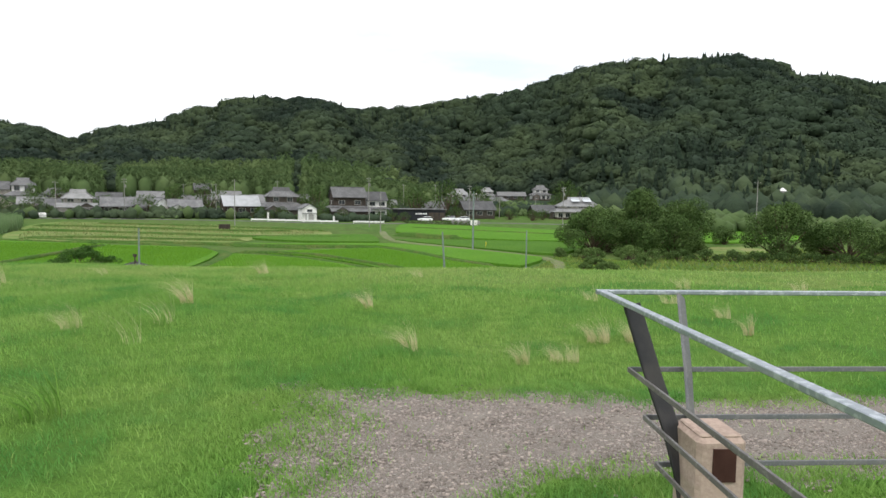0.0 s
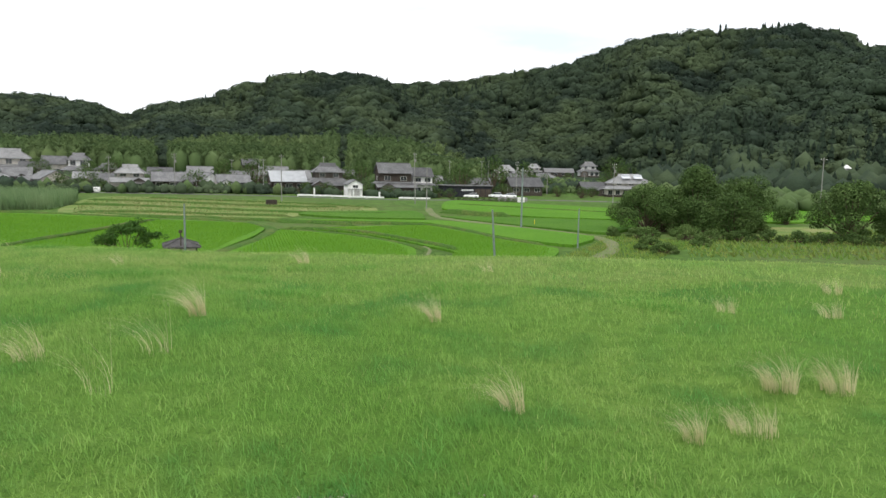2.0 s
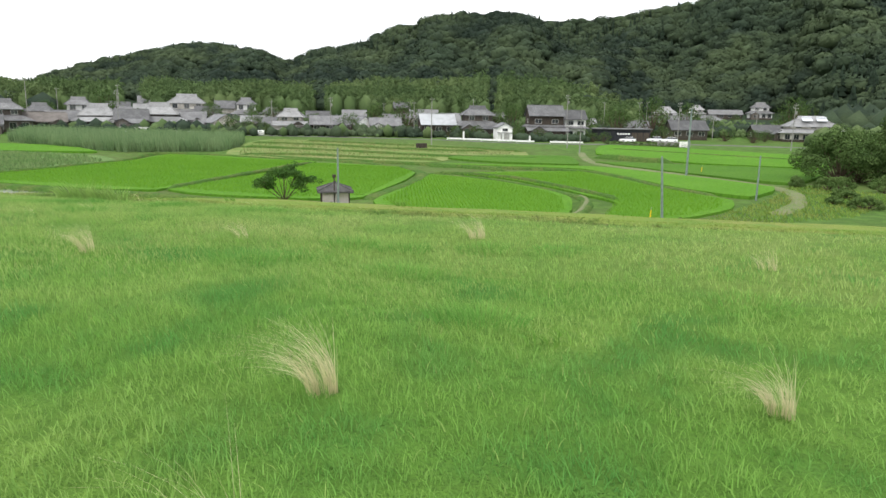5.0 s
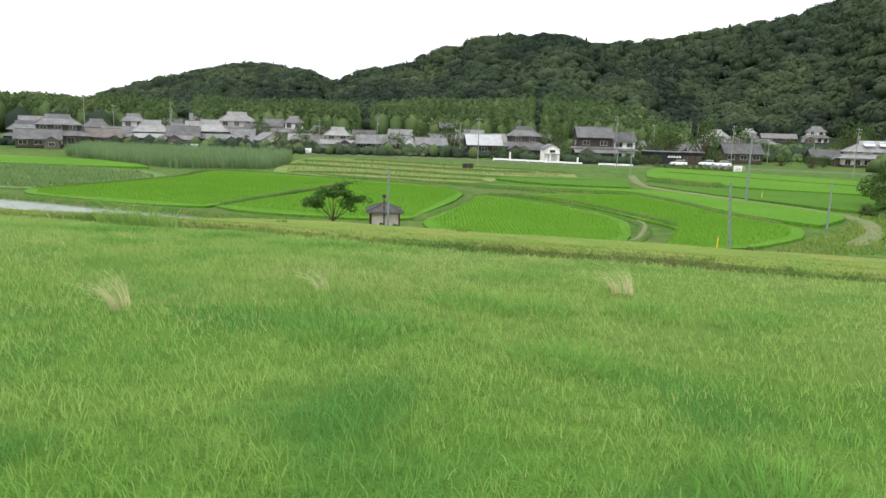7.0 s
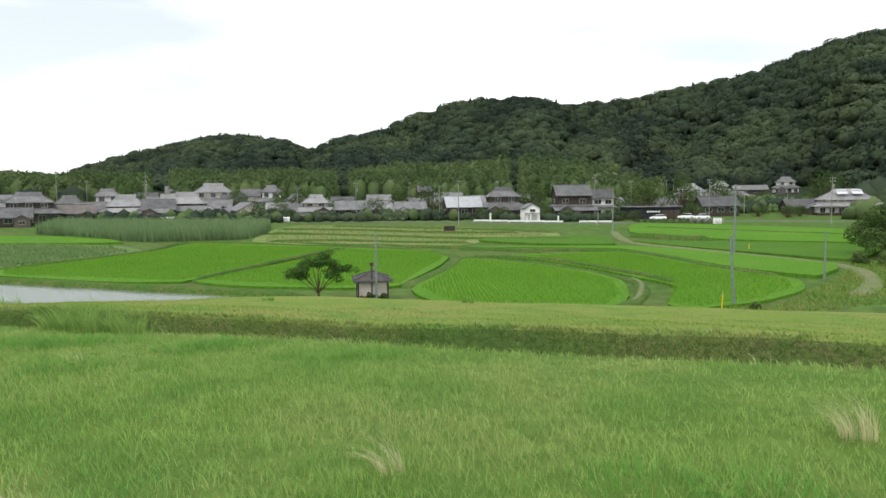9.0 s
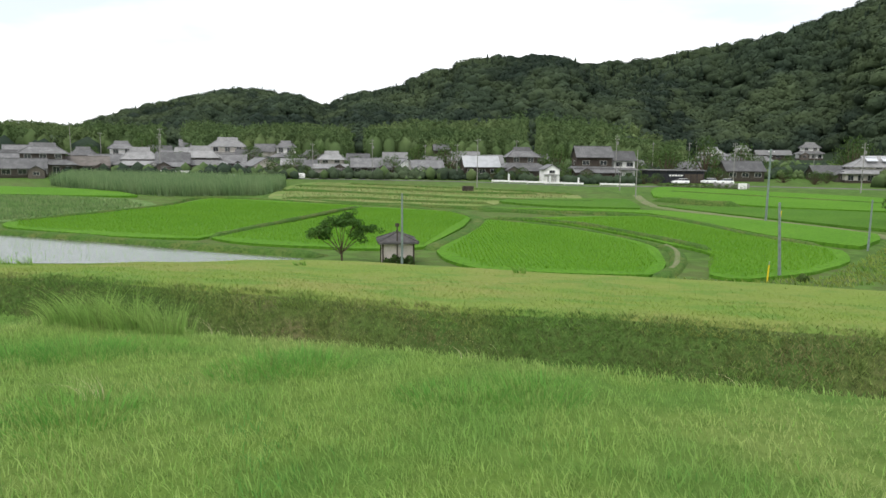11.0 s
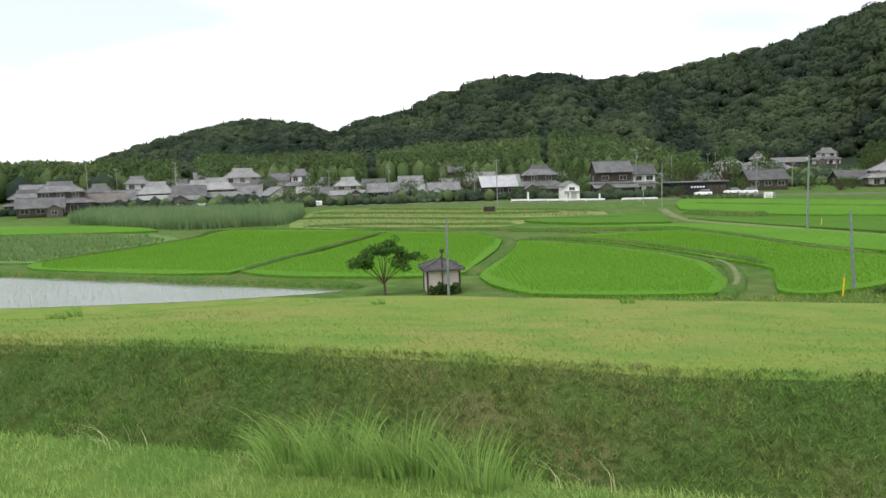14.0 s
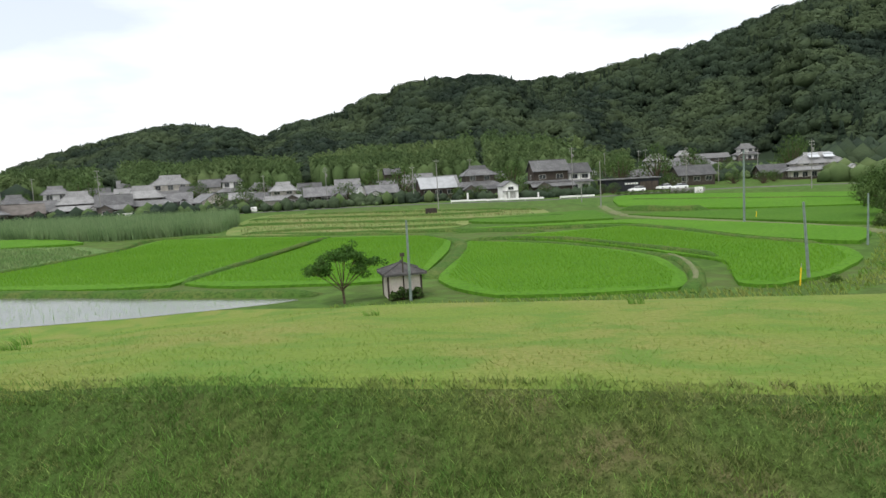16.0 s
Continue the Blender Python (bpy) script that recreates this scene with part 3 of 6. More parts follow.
def roof_gable(bm, w, d, z, rise, over):
    a, b, t = w / 2 + over * 0.6, d / 2 + over, 0.16
    dz = -over * rise / (d / 2)
    v = [bm.verts.new(p) for p in ((-a, -b, z + dz), (a, -b, z + dz), (a, 0, z + rise), (-a, 0, z + rise), (-a, b, z + dz), (a, b, z + dz))]
    u = [bm.verts.new((p.co.x, p.co.y, p.co.z + t)) for p in v]
    for f in ((0, 1, 2, 3), (3, 2, 5, 4)):
        bm.faces.new([v[i] for i in reversed(f)])
        bm.faces.new([u[i] for i in f])
    for i, j in ((0, 1), (1, 2), (2, 5), (5, 4), (4, 3), (3, 0)):
        bm.faces.new((v[i], v[j], u[j], u[i]))


def window(x, y, z, w, h, parent, name="window"):
    bm = bmesh.new()
    t = 0.07
    for q in ((-w / 2, -t, 0, -w / 2 + 0.08, 0.05, h), (w / 2 - 0.08, -t, 0, w / 2, 0.05, h), (-w / 2 + 0.08, -t, 0, w / 2 - 0.08, 0.05, 0.08), (-w / 2 + 0.08, -t, h - 0.08, w / 2 - 0.08, 0.05, h), (-0.03, -t, 0.08, 0.03, 0.05, h - 0.08)):
        box(bm, *q)
    ob = part(name, bm, "frame", parent)
    ob.location = (x, y, z)
    g = bmesh.new()
    box(g, -w / 2 + 0.08, -0.03, 0.08, w / 2 - 0.08, 0.02, h - 0.08)
    part("pane", g, "glass", ob)
    return ob


HOMES = []


def house(x, y, w, h, d=7.0, turn=0.0, roof="hip", storeys=1, wall="cream", tile="tile_dark", annex=0.0, label="", z=None, base=None, group="village houses"):
    """A tiled village house: w wide, h high to the ridge; annex > 0 adds a lower roof in front."""
    z = float(valley(x, y)) - 0.15 if z is None else z
    HOMES.append((x, y, max(w, d)))
    e = thing("house", x, y, z, turn, label or "tiled village house with plastered walls", "house", group)
    rise = min(h * 0.42, d * 0.36)
    eave = h - rise
    full_w, full_d, tier = w, d, roof == "hip" and h >= 5.8
    if tier:
        zl = h * 0.40
        bm = bmesh.new()
        box(bm, -w / 2, -d / 2, -1.5, w / 2, d / 2, zl - 0.05)
        part("ground_floor_wall", bm, wall, e)
        n = max(3, int(w / 2.4))
        for i in range(n):
            window(-w / 2 + w * (i + 0.5) / n, -d / 2 - 0.02, zl * 0.22, min(1.7, w / n * 0.6), zl * 0.55, e)
        a, c, w, d = w / 2 + 0.9, d / 2 + 1.0, w * 0.72, d * 0.70
        bm = bmesh.new()
        v = [bm.verts.new(p) for p in ((-a, -c, zl - 0.25), (a, -c, zl - 0.25), (a, c, zl - 0.25), (-a, c, zl - 0.25), (-w / 2, -d / 2, zl + 0.13 * h), (w / 2, -d / 2, zl + 0.13 * h), (w / 2, d / 2, zl + 0.13 * h), (-w / 2, d / 2, zl + 0.13 * h))]
        u = [bm.verts.new((p.co.x, p.co.y, p.co.z - 0.14)) for p in v]
        for i in range(4):
            j = (i + 1) % 4
            bm.faces.new((v[i], v[j], v[4 + j], v[4 + i]))
            bm.faces.new((u[j], u[i], u[4 + i], u[4 + j]))
            bm.faces.new((u[i], u[j], v[j], v[i]))
        part("skirt_roof", bm, tile, e)
        rise = min(rise, d * 0.42)
        eave = h - rise
    bm = bmesh.new()
    box(bm, -w / 2, -d / 2, h * 0.4 if tier else -1.5, w / 2, d / 2, eave)
    if roof == "gable":
        gable_ends(bm, w, d, eave, rise)
    part("wall", bm, wall, e)
    bm = bmesh.new()
    box(bm, -full_w / 2 - 0.03, -full_d / 2 - 0.03, -1.5, full_w / 2 + 0.03, full_d / 2 + 0.03, min(0.7, eave * 0.2))
    part("plinth", bm, base or "timber", e)
    bm = bmesh.new()
    if roof == "hip":
        roof_hip(bm, w, d, eave, rise, 0.7, 0.45)
        part("roof", bm, tile, e)
        ridge_cap(w, d, eave, rise, 0.45, 0.7, tile, e)
        for end in (-1, 1):
            bm = bmesh.new()
            gable_ends(bm, w * 0.56, d * 0.40, eave + rise * 0.62, rise * 0.46, (end,))
            part("gablet_wall", bm, "plaster", e, "white triangular gablet")
        bm = bmesh.new()
        roof_gable(bm, w * 0.56, d * 0.40, eave + rise * 0.62, rise * 0.48, 0.3)
        part("gablet_roof", bm, tile, e)
    else:
        roof_gable(bm, w, d, eave, rise, 0.7)
        part("roof", bm, tile, e)
        ridge_cap(w, d, eave, rise, 0.98, 0.7, tile, e)
    n = max(2, int(w / 3.2))
    for s in range(0 if tier else storeys):
        zz = 0.9 + s * eave / storeys if storeys > 1 else eave * 0.38
        hh = min(1.25, eave / storeys * 0.5)
        for i in range(n):
            window(-w / 2 + w * (i + 0.5) / n, -d / 2 - 0.02, zz, min(1.9, w / n * 0.62), hh, e)
        window(w / 2 + 0.02, 0, zz, 1.5, hh, e).rotation_euler = (0, 0, radians(90))
        window(-w / 2 - 0.02, 0, zz, 1.5, hh, e).rotation_euler = (0, 0, radians(-90))
    if tier:
        for i in range(n):
            window(-w / 2 + w * (i + 0.5) / n, -d / 2 - 0.02, h * 0.53 + 0.12, min(1.6, w / n * 0.6), max(0.4, eave - h * 0.53 - 0.25), e)
        w, d = full_w, full_d
    elif storeys > 1:
        zl = eave / 2 + 0.25
        bm = bmesh.new()
        a, b = w / 2 + 1.0, d / 2 + 1.1
        v = [bm.verts.new(p) for p in ((-a, -b, zl - 0.2), (a, -b, zl - 0.2), (a, b, zl - 0.2), (-a, b, zl - 0.2), (-w / 2, -d / 2, zl + 0.35), (w / 2, -d / 2, zl + 0.35), (w / 2, d / 2, zl + 0.35), (-w / 2, d / 2, zl + 0.35))]
        u = [bm.verts.new((p.co.x, p.co.y, p.co.z - 0.14)) for p in v]
        for i in range(4):
            j = (i + 1) % 4
            bm.faces.new((v[i], v[j], v[4 + j], v[4 + i]))
            bm.faces.new((u[j], u[i], u[4 + i], u[4 + j]))
            bm.faces.new((u[i], u[j], v[j], v[i]))
        part("lower_roof", bm, tile, e)
    if w >= 7.5 and int(abs(x) * 7 + y) % 3 != 0:
        side = 1 if int(abs(x) * 3 + y) % 2 else -1
        ww, wl, wh = 3.4, 3.2, min(2.5, eave * 0.75)
        cx, y0 = side * (w / 2 - ww / 2 - 0.3), -d / 2 - wl
        skin = "plaster" if int(abs(x) * 5) % 2 else "wall_brown"
        bm = bmesh.new()
        box(bm, cx - ww / 2, y0, -1.5, cx + ww / 2, -d / 2 - 0.04, wh)
        v = [bm.verts.new(p) for p in ((cx - ww / 2, y0, wh), (cx + ww / 2, y0, wh), (cx, y0, wh + 1.0), (cx - ww / 2, y0 + 0.12, wh), (cx + ww / 2, y0 + 0.12, wh), (cx, y0 + 0.12, wh + 1.0))]
        for f in ((0, 1, 2), (5, 4, 3), (0, 2, 5, 3), (2, 1, 4, 5), (1, 0, 3, 4)):
            bm.faces.new([v[i] for i in f])
        part("wing_wall", bm, skin, e)
        bm = bmesh.new()
        roof_gable(bm, wl, ww, wh, 1.0, 0.4)
        bmesh.ops.transform(bm, verts=bm.verts[:], matrix=Matrix.Translation((cx, y0 + wl / 2, 0.02)) @ Matrix.Rotation(radians(90), 4, "Z"))
        part("wing_roof", bm, tile, e)
        window(cx, y0 - 0.02, wh * 0.4, 1.4, wh * 0.42, e)
    if annex:
        bm = bmesh.new()
        box(bm, -annex / 2, -d / 2 - 2.6, -1.5, annex / 2, -d / 2 - 0.05, 2.3)
        part("porch_wall", bm, wall, e)
        bm = bmesh.new()
        v = [bm.verts.new(p) for p in ((-annex / 2 - 0.5, -d / 2 - 3.3, 2.25), (annex / 2 + 0.5, -d / 2 - 3.3, 2.25), (annex / 2 + 0.5, -d / 2 - 0.05, 3.4), (-annex / 2 - 0.5, -d / 2 - 0.05, 3.4))]
        u = [bm.verts.new((p.co.x, p.co.y, p.co.z + 0.14)) for p in v]
        bm.faces.new(v[::-1])
        bm.faces.new(u)
        for i in range(4):
            j = (i + 1) % 4
            bm.faces.new((v[i], v[j], u[j], u[i]))
        part("porch_roof", bm, tile, e)
        window(0, -d / 2 - 2.62, 0.7, min(2.4, annex * 0.4), 1.2, e)
    return e


house(-88.8, 201, 14, 8.2, 8, 24, "hip", 2, "wall_brown", "tile_dark", label="two-storey brown house with a weathered tile roof")
house(-90, 193, 10, 4.8, 6, 24, "gable", 1, "wall_brown", "tile_dark", label="low brown outbuilding with a tile roof")
house(-82, 205.8, 14, 4.9, 7, 22, "gable", 1, "wall_brown", "tile_brown", label="long low brown house with tile roof")
house(-87.7, 222, 8.6, 6.6, 7, 20, "hip", 1, "cream", "tile_dark")
house(-82.2, 236, 9.2, 8.1, 7, 20, "hip", 1, "plaster", "tile_dark")
house(-69.5, 215, 12.4, 6.9, 10, 18, "hip", 1, "wall_brown", "tile_light", 8, "house with a broad pale hipped roof")
house(-59.2, 210.8, 8.4, 6.0, 7, 15, "gable", 1, "timber", "tile_dark", 5)
house(-53.8, 219, 13, 7.4, 10, 12, "hip", 1, "wall_brown", "tile_light", 9, "house with a broad pale hipped roof")
house(-74.2, 247, 6.9, 6.7, 6, 15, "gable", 1, "cream", "tile_dark")
house(-75.2, 284, 6.4, 7.5, 6, 15, "gable", 1, "cream", "tile_dark")
house(-52.2, 246, 15, 9.4, 9, 10, "hip", 2, "cream", "tile_light", 10, "large two-storey house with pale tiles")
house(-36.3, 216, 10, 4.7, 7, -62, "gable", 1, "pink", "tile_dark", label="barn with a pinkish gable wall")
house(-34.9, 257, 8.0, 8.4, 7, 0, "hip", 2, "plaster", "tile_dark", label="two-storey white house with dark tiles")
house(-42.6, 260, 6.6, 7.3, 6, 5, "gable", 1, "cream", "tile_dark")
house(-28.3, 229, 7.9, 3.9, 6, 5, "gable", 1, "wall_brown", "tile_light")
house(-15.7, 210.5, 9.0, 6.8, 7, 0, "hip", 2, "cream", "tile_light", 9, "two-storey house with a long lower roof")
house(-4.8, 211, 10.6, 5.1, 7, 0, "gable", 1, "timber", "tile_dark", 0, "long dark-walled house with a tile roof")
house(-9, 229, 6.6, 5.6, 6, 0, "gable", 1, "cream", "tile_dark")
house(2.4, 232, 7.2, 6.0, 6, 0, "gable", 1, "plaster", "tile_light")
house(3.6, 218, 7.0, 4.7, 6, -58, "gable", 1, "plaster", "tile_dark", label="storehouse with a bright white gable")
house(11.4, 216.5, 9.0, 4.4, 6, 3, "gable", 1, "timber", "tile_dark")
house(20.5, 273, 5.7, 7.4, 5, 0, "gable", 1, "timber", "tile_dark", label="tall narrow dark-walled storehouse")
house(25.7, 242, 9.3, 6.1, 7, 0, "gable", 1, "cream", "tile_light")
house(26.0, 208, 9.8, 6.1, 7, 4, "gable", 1, "timber", "metal_roof", label="dark timber barn with a bright grey roof")
house(37.6, 206, 11, 8.5, 8, 0, "hip", 2, "wall_brown", "tile_dark", 9, "two-tier house with dark hipped roofs")
house(56.0, 200, 9.5, 9.3, 7, -4, "gable", 2, "timber", "tile_dark", 11, "large two-storey house with a dark upper wall")
house(65.5, 203, 6.0, 7.9, 6, -4, "gable", 2, "plaster", "tile_dark")
house(76.7, 225, 6.4, 4.6, 6, -5, "gable", 1, "cream", "tile_light")
house(133.4, 287, 11, 7.0, 8, -10, "hip", 2, "cream", "tile_light", z=-0.8)
house(98.5, 199, 10.2, 5.5, 7, -8, "gable", 1, "wall_brown", "tile_dark")
house(175.7, 340, 8.3, 6.4, 7, -20, "hip", 1, "cream", "tile_light", z=1.8)
house(144.1, 270, 10.6, 4.3, 7, -12, "hip", 1, "cream", "tile_light", z=-1.6)
house(186.6, 332, 15.5, 4.6, 8, -20, "gable", 1, "wall_brown", "tile_light", z=1.5)
house(206.8, 334, 10.5, 8.2, 8, -22, "hip", 2, "plaster", "tile_light", z=1.8, label="white two-storey house high at the forest edge")
house(124.4, 200, 8.3, 4.2, 6, -14, "gable", 1, "timber", "tile_dark")
solar_house = house(133.5, 193, 17.0, 7.0, 9, -16, "hip", 2, "cream", "tile_light", label="wide pale house with two solar water heaters on the roof")
house(-78, 213, 8, 5.2, 6, 20, "gable", 1, "wall_brown", "tile_dark", label="low village house with a grey roof")
house(-64.5, 223, 8, 6.0, 6, 12, "hip", 1, "timber", "tile_dark")
house(-62, 239, 9, 6.5, 7, 10, "gable", 1, "cream", "tile_light")
house(-46.5, 226, 8, 5.0, 6, 8, "gable", 1, "timber", "tile_dark", label="low dark-walled village house")
house(-44, 237, 7, 6.2, 6, 8, "gable", 1, "plaster", "tile_dark")
house(-24.5, 241, 8, 6.0, 6, 4, "hip", 1, "cream", "tile_dark")
house(-23, 219, 7, 4.0, 6, 6, "gable", 1, "wall_brown", "tile_dark", label="low village house with a grey roof")
house(-101, 208, 10, 6.0, 7, 26, "hip", 1, "wall_brown", "tile_dark")
house(-105, 224, 10, 7.0, 7, 26, "gable", 2, "cream", "tile_dark")
house(15.5, 229, 8, 5.0, 6, 0, "gable", 1, "plaster", "tile_dark")
house(31.5, 227, 8, 5.6, 6, 0, "gable", 1, "timber", "tile_light")
house(47.5, 223, 8, 6.0, 6, -3, "hip", 1, "cream", "tile_dark")
house(109, 233, 10, 5.4, 7, -10, "gable", 1, "cream", "tile_dark")
house(120.5, 247, 9, 5.5, 7, -10, "hip", 1, "wall_brown", "tile_dark")
house(88.5, 213, 8, 4.6, 6, -6, "gable", 1, "timber", "tile_dark")
house(252.1, 186, 14.5, 8.4, 8, -38, "gable", 2, "plaster", "tile_light", z=-5.4, label="white two-storey house behind shrubs")


# ---- small buildings and works in the village ----
def shed_hut(x, y, z, turn):
    e = thing("pump_hut", x, y, z, turn, "small weathered hut with a grey pyramid roof beside the paddies", "hut")
    bm = bmesh.new()
    for q in ((-1.12, -1.12, -0.1, 1.12, -1.02, 1.86), (-1.12, 1.02, -0.1, 1.12, 1.12, 1.86), (-1.12, -1.02, -0.1, -1.02, 1.02, 1.86), (1.02, -1.02, -0.1, 1.12, 1.02, 1.86)):
        box(bm, *q)
    part("wall", bm, "pink", e)
    for sx in (-1, 1):
        for sy in (-1, 1):
            bm = bmesh.new()
            box(bm, sx * 1.14 - 0.06, sy * 1.14 - 0.06, -0.1, sx * 1.14 + 0.06, sy * 1.14 + 0.06, 1.88)
            part("corner_post", bm, "timber", e)
    bm = bmesh.new()
    roof_hip(bm, 2.3, 2.3, 1.80, 0.62, 0.34, 0.06)
    part("roof", bm, "hut_roof", e)
    bm = bmesh.new()
    for sx in (-1, 1):
        for sy in (-1, 1):
            tube(bm, (0, 0, 2.44), (sx * 1.48, sy * 1.48, 1.83), 0.06, 0.06, 6)
    bmesh.ops.create_icosphere(bm, subdivisions=1, radius=0.12, matrix=Matrix.Translation((0, 0, 2.48)))
    part("ridge", bm, "hut_roof", e)
    bm = bmesh.new()
    box(bm, 1.12, -0.4, 0.0, 1.16, 0.4, 1.65)
    part("door", bm, "rust", e, "rusty sheet door")
    bm = bmesh.new()
    tube(bm, (-0.1, -1.3, -0.1), (-0.1, -1.3, 3.2), 0.05, 0.05, 8)
    box(bm, -0.25, -1.36, 2.95, 0.05, -1.24, 3.2, 0.02)
    part("meter_post", bm, "timber", e, "dark post with a meter box")
    bm = bmesh.new()
    box(bm, 0.02, -1.25, 1.4, 0.28, -1.13, 1.75, 0.02)
    part("meter", bm, "frame", e)
    return e


shed_hut(0.05, 67.9, PADDY - 0.02, 4)


def utility_pole(x, y, h, z=None, mat="concrete", arms=1, turn=0, lean=0.0, r=0.10):
    z = float(valley(x, y)) if z is None else z
    kinds = {"concrete": "grey concrete utility pole with cross arms", "pole_metal": "slender greenish steel pole standing among rice plots"}
    e = thing("utility_pole", x, y, z, turn, kinds[mat], "pole", "utility poles")
    bm = bmesh.new()
    tube(bm, (0, 0, -0.4), (lean * h, 0, h), r * 1.15, r * 0.75, 10)
    part("shaft", bm, mat, e)
    for k in range(arms):
        zz = h - 0.5 - 0.7 * k
        bm = bmesh.new()
        box(bm, lean * zz - 0.6, -0.14, zz - 0.035, lean * zz + 0.6, -0.08, zz + 0.035, 0.01)
        arm = part("cross_arm", bm, "concrete", e)
        bm = bmesh.new()
        for dx in (-0.5, 0.5):
            tube(bm, (lean * zz + dx, -0.12, zz + 0.05), (lean * zz + dx, -0.12, zz + 0.22), 0.045, 0.03, 6)
        part("insulator", bm, "white_paint", arm)
    if arms > 1:
        bm = bmesh.new()
        tube(bm, (lean * h + 0.32, 0, h - 2.6), (lean * h + 0.32, 0, h - 1.8), 0.2, 0.2, 10)
        part("transformer", bm, "concrete", e)
    return e


utility_pole(0.38, 65.9, 5.4, PADDY, "pole_metal", 0, r=0.09)
utility_pole(26.1, 60.6, 5.2, PADDY, "pole_metal", 0, lean=-0.085, r=0.10)
utility_pole(42.6, 74.0, 4.6, PADDY, "pole_metal", 0, r=0.09)
utility_pole(49.3, 101.9, 9.5, PADDY, "pole_metal", 1, 20, r=0.14)
utility_pole(48.8, 147.3, 9.2, None, "concrete", 0, 10)
utility_pole(51.8, 165.0, 6.3, None, "concrete", 0, 10)
utility_pole(20.4, 172.0, 11.2, None, "concrete", 1, 10)
utility_pole(60.1, 192.0, 12.5, None, "concrete", 2, 0)
utility_pole(-4.2, 202.0, 10.6, None, "concrete", 2, 0)
utility_pole(19.0, 203.0, 9.6, None, "concrete", 1, 0)
utility_pole(-20.0, 201.0, 9.4, None, "concrete", 1, 5)
utility_pole(11.6, 226.0, 8.7, None, "concrete", 1, 0)
utility_pole(40.0, 226.0, 10.3, None, "concrete", 1, 0)
utility_pole(80.2, 217.0, 10.1, None, "concrete", 1, -5)
utility_pole(94.8, 224.0, 10.1, None, "concrete", 1, -5)
utility_pole(99.1, 228.0, 10.3, None, "concrete", 1, -5)
utility_pole(91.6, 189.9, 10.8, None, "concrete", 2, -8)
utility_pole(108.1, 201.0, 7.1, None, "concrete", 1, -8)
utility_pole(132.3, 217.6, 8.5, None, "concrete", 1, -12)
utility_pole(104.8, 158.9, 11.1, None, "concrete", 2, -12)
utility_pole(-88.5, 216.0, 13.5, None, "concrete", 1, 20)
utility_pole(-67.3, 226.0, 12.5, None, "concrete", 1, 15)
utility_pole(-60.6, 204.0, 11.3, None, "concrete", 2, 15)
utility_pole(-85.6, 229.0, 11.0, None, "concrete", 1, 20)
utility_pole(118.0, 107.0, 13.0, None, "concrete", 1, -40)
utility_pole(97.0, 107.5, 8.0, None, "concrete", 0, -40)


def marker(x, y, h, turn=0):
    bm = bmesh.new()
    tube(bm, (0, 0, -0.2), (0.06 * h, 0, h), 0.045, 0.045, 10)
    e = thing("marker_post", x, y, PADDY, turn, "yellow plastic guy-wire guard leaning by a pole", "marker post", "yellow markers")
    part("sleeve", bm, "yellow_paint", e)
    bm = bmesh.new()
    tube(bm, (0.06 * h, 0, h), (0.08 * h, 0, h + 0.25), 0.02, 0.02, 6)
    part("wire", bm, "frame", e)


marker(24.4, 59.3, 1.15)
marker(53.4, 105.3, 1.1)


def storehouse(x, y):
    """The small white two-storey building with a shutter."""
    z = float(valley(x, y)) - 0.2
    e = thing("storehouse", x, y, z, 2, "small white gabled storehouse with a grey shutter", "storehouse")
    bm = bmesh.new()
    box(bm, -2.0, -2.5, -1.0, 2.0, 2.5, 3.7)
    for s in (-1, 1):
        yy = s * 2.44
        v = [bm.verts.new(p) for p in ((-2, yy - 0.06, 3.7), (2, yy - 0.06, 3.7), (0, yy - 0.06, 4.85), (-2, yy + 0.06, 3.7), (2, yy + 0.06, 3.7), (0, yy + 0.06, 4.85))]
        for f in ((0, 1, 2), (5, 4, 3), (0, 2, 5, 3), (2, 1, 4, 5), (1, 0, 3, 4)):
            bm.faces.new([v[i] for i in f])
    part("wall", bm, "plaster", e)
    bm = bmesh.new()
    roof_gable(bm, 5.2, 4.0, 3.7, 1.15, 0.35)
    bmesh.ops.rotate(bm, verts=bm.verts[:], cent=(0, 0, 0), matrix=Matrix.Rotation(radians(90), 3, "Z"))
    part("roof", bm, "tile_dark", e)
    window(0.0, -2.52, 2.7, 1.5, 0.8, e)
    bm = bmesh.new()
    for k in range(12):
        box(bm, -1.2, -2.56, 0.05 + k * 0.17, 1.2, -2.51, 0.20 + k * 0.17)
    part("shutter", bm, "frame", e)
    bm = bmesh.new()
    box(bm, -2.15, -2.85, 2.3, 2.15, -2.5, 2.42)
    part("canopy", bm, "tile_dark", e)


storehouse(41.9, 190.5)


def black_garage(x, y):
    z = float(valley(x, y)) - 0.2
    e = thing("garage", x, y, z, -5, "long black boarded garage with pale lettering bars", "garage")
    bm = bmesh.new()
    box(bm, -7.4, -3, -0.5, 7.4, 3, 3.3)
    part("wall", bm, "black_shed", e)
    bm = bmesh.new()
    box(bm, -7.8, -3.5, 3.3, 7.8, 3.4, 3.6, 0.04)
    part("roof", bm, "tile_dark", e)
    bm = bmesh.new()
    for k in range(5):
        box(bm, -1.9 + k * 0.75, -3.05, 1.9, -1.35 + k * 0.75, -3.005, 2.35)
    part("lettering", bm, "white_paint", e)
    bm = bmesh.new()
    for k in range(3):
        box(bm, 2.2 + k * 1.7, -3.06, 0.0, 3.75 + k * 1.7, -3.01, 2.5)
    part("door", bm, "timber", e)


black_garage(76.2, 193.0)


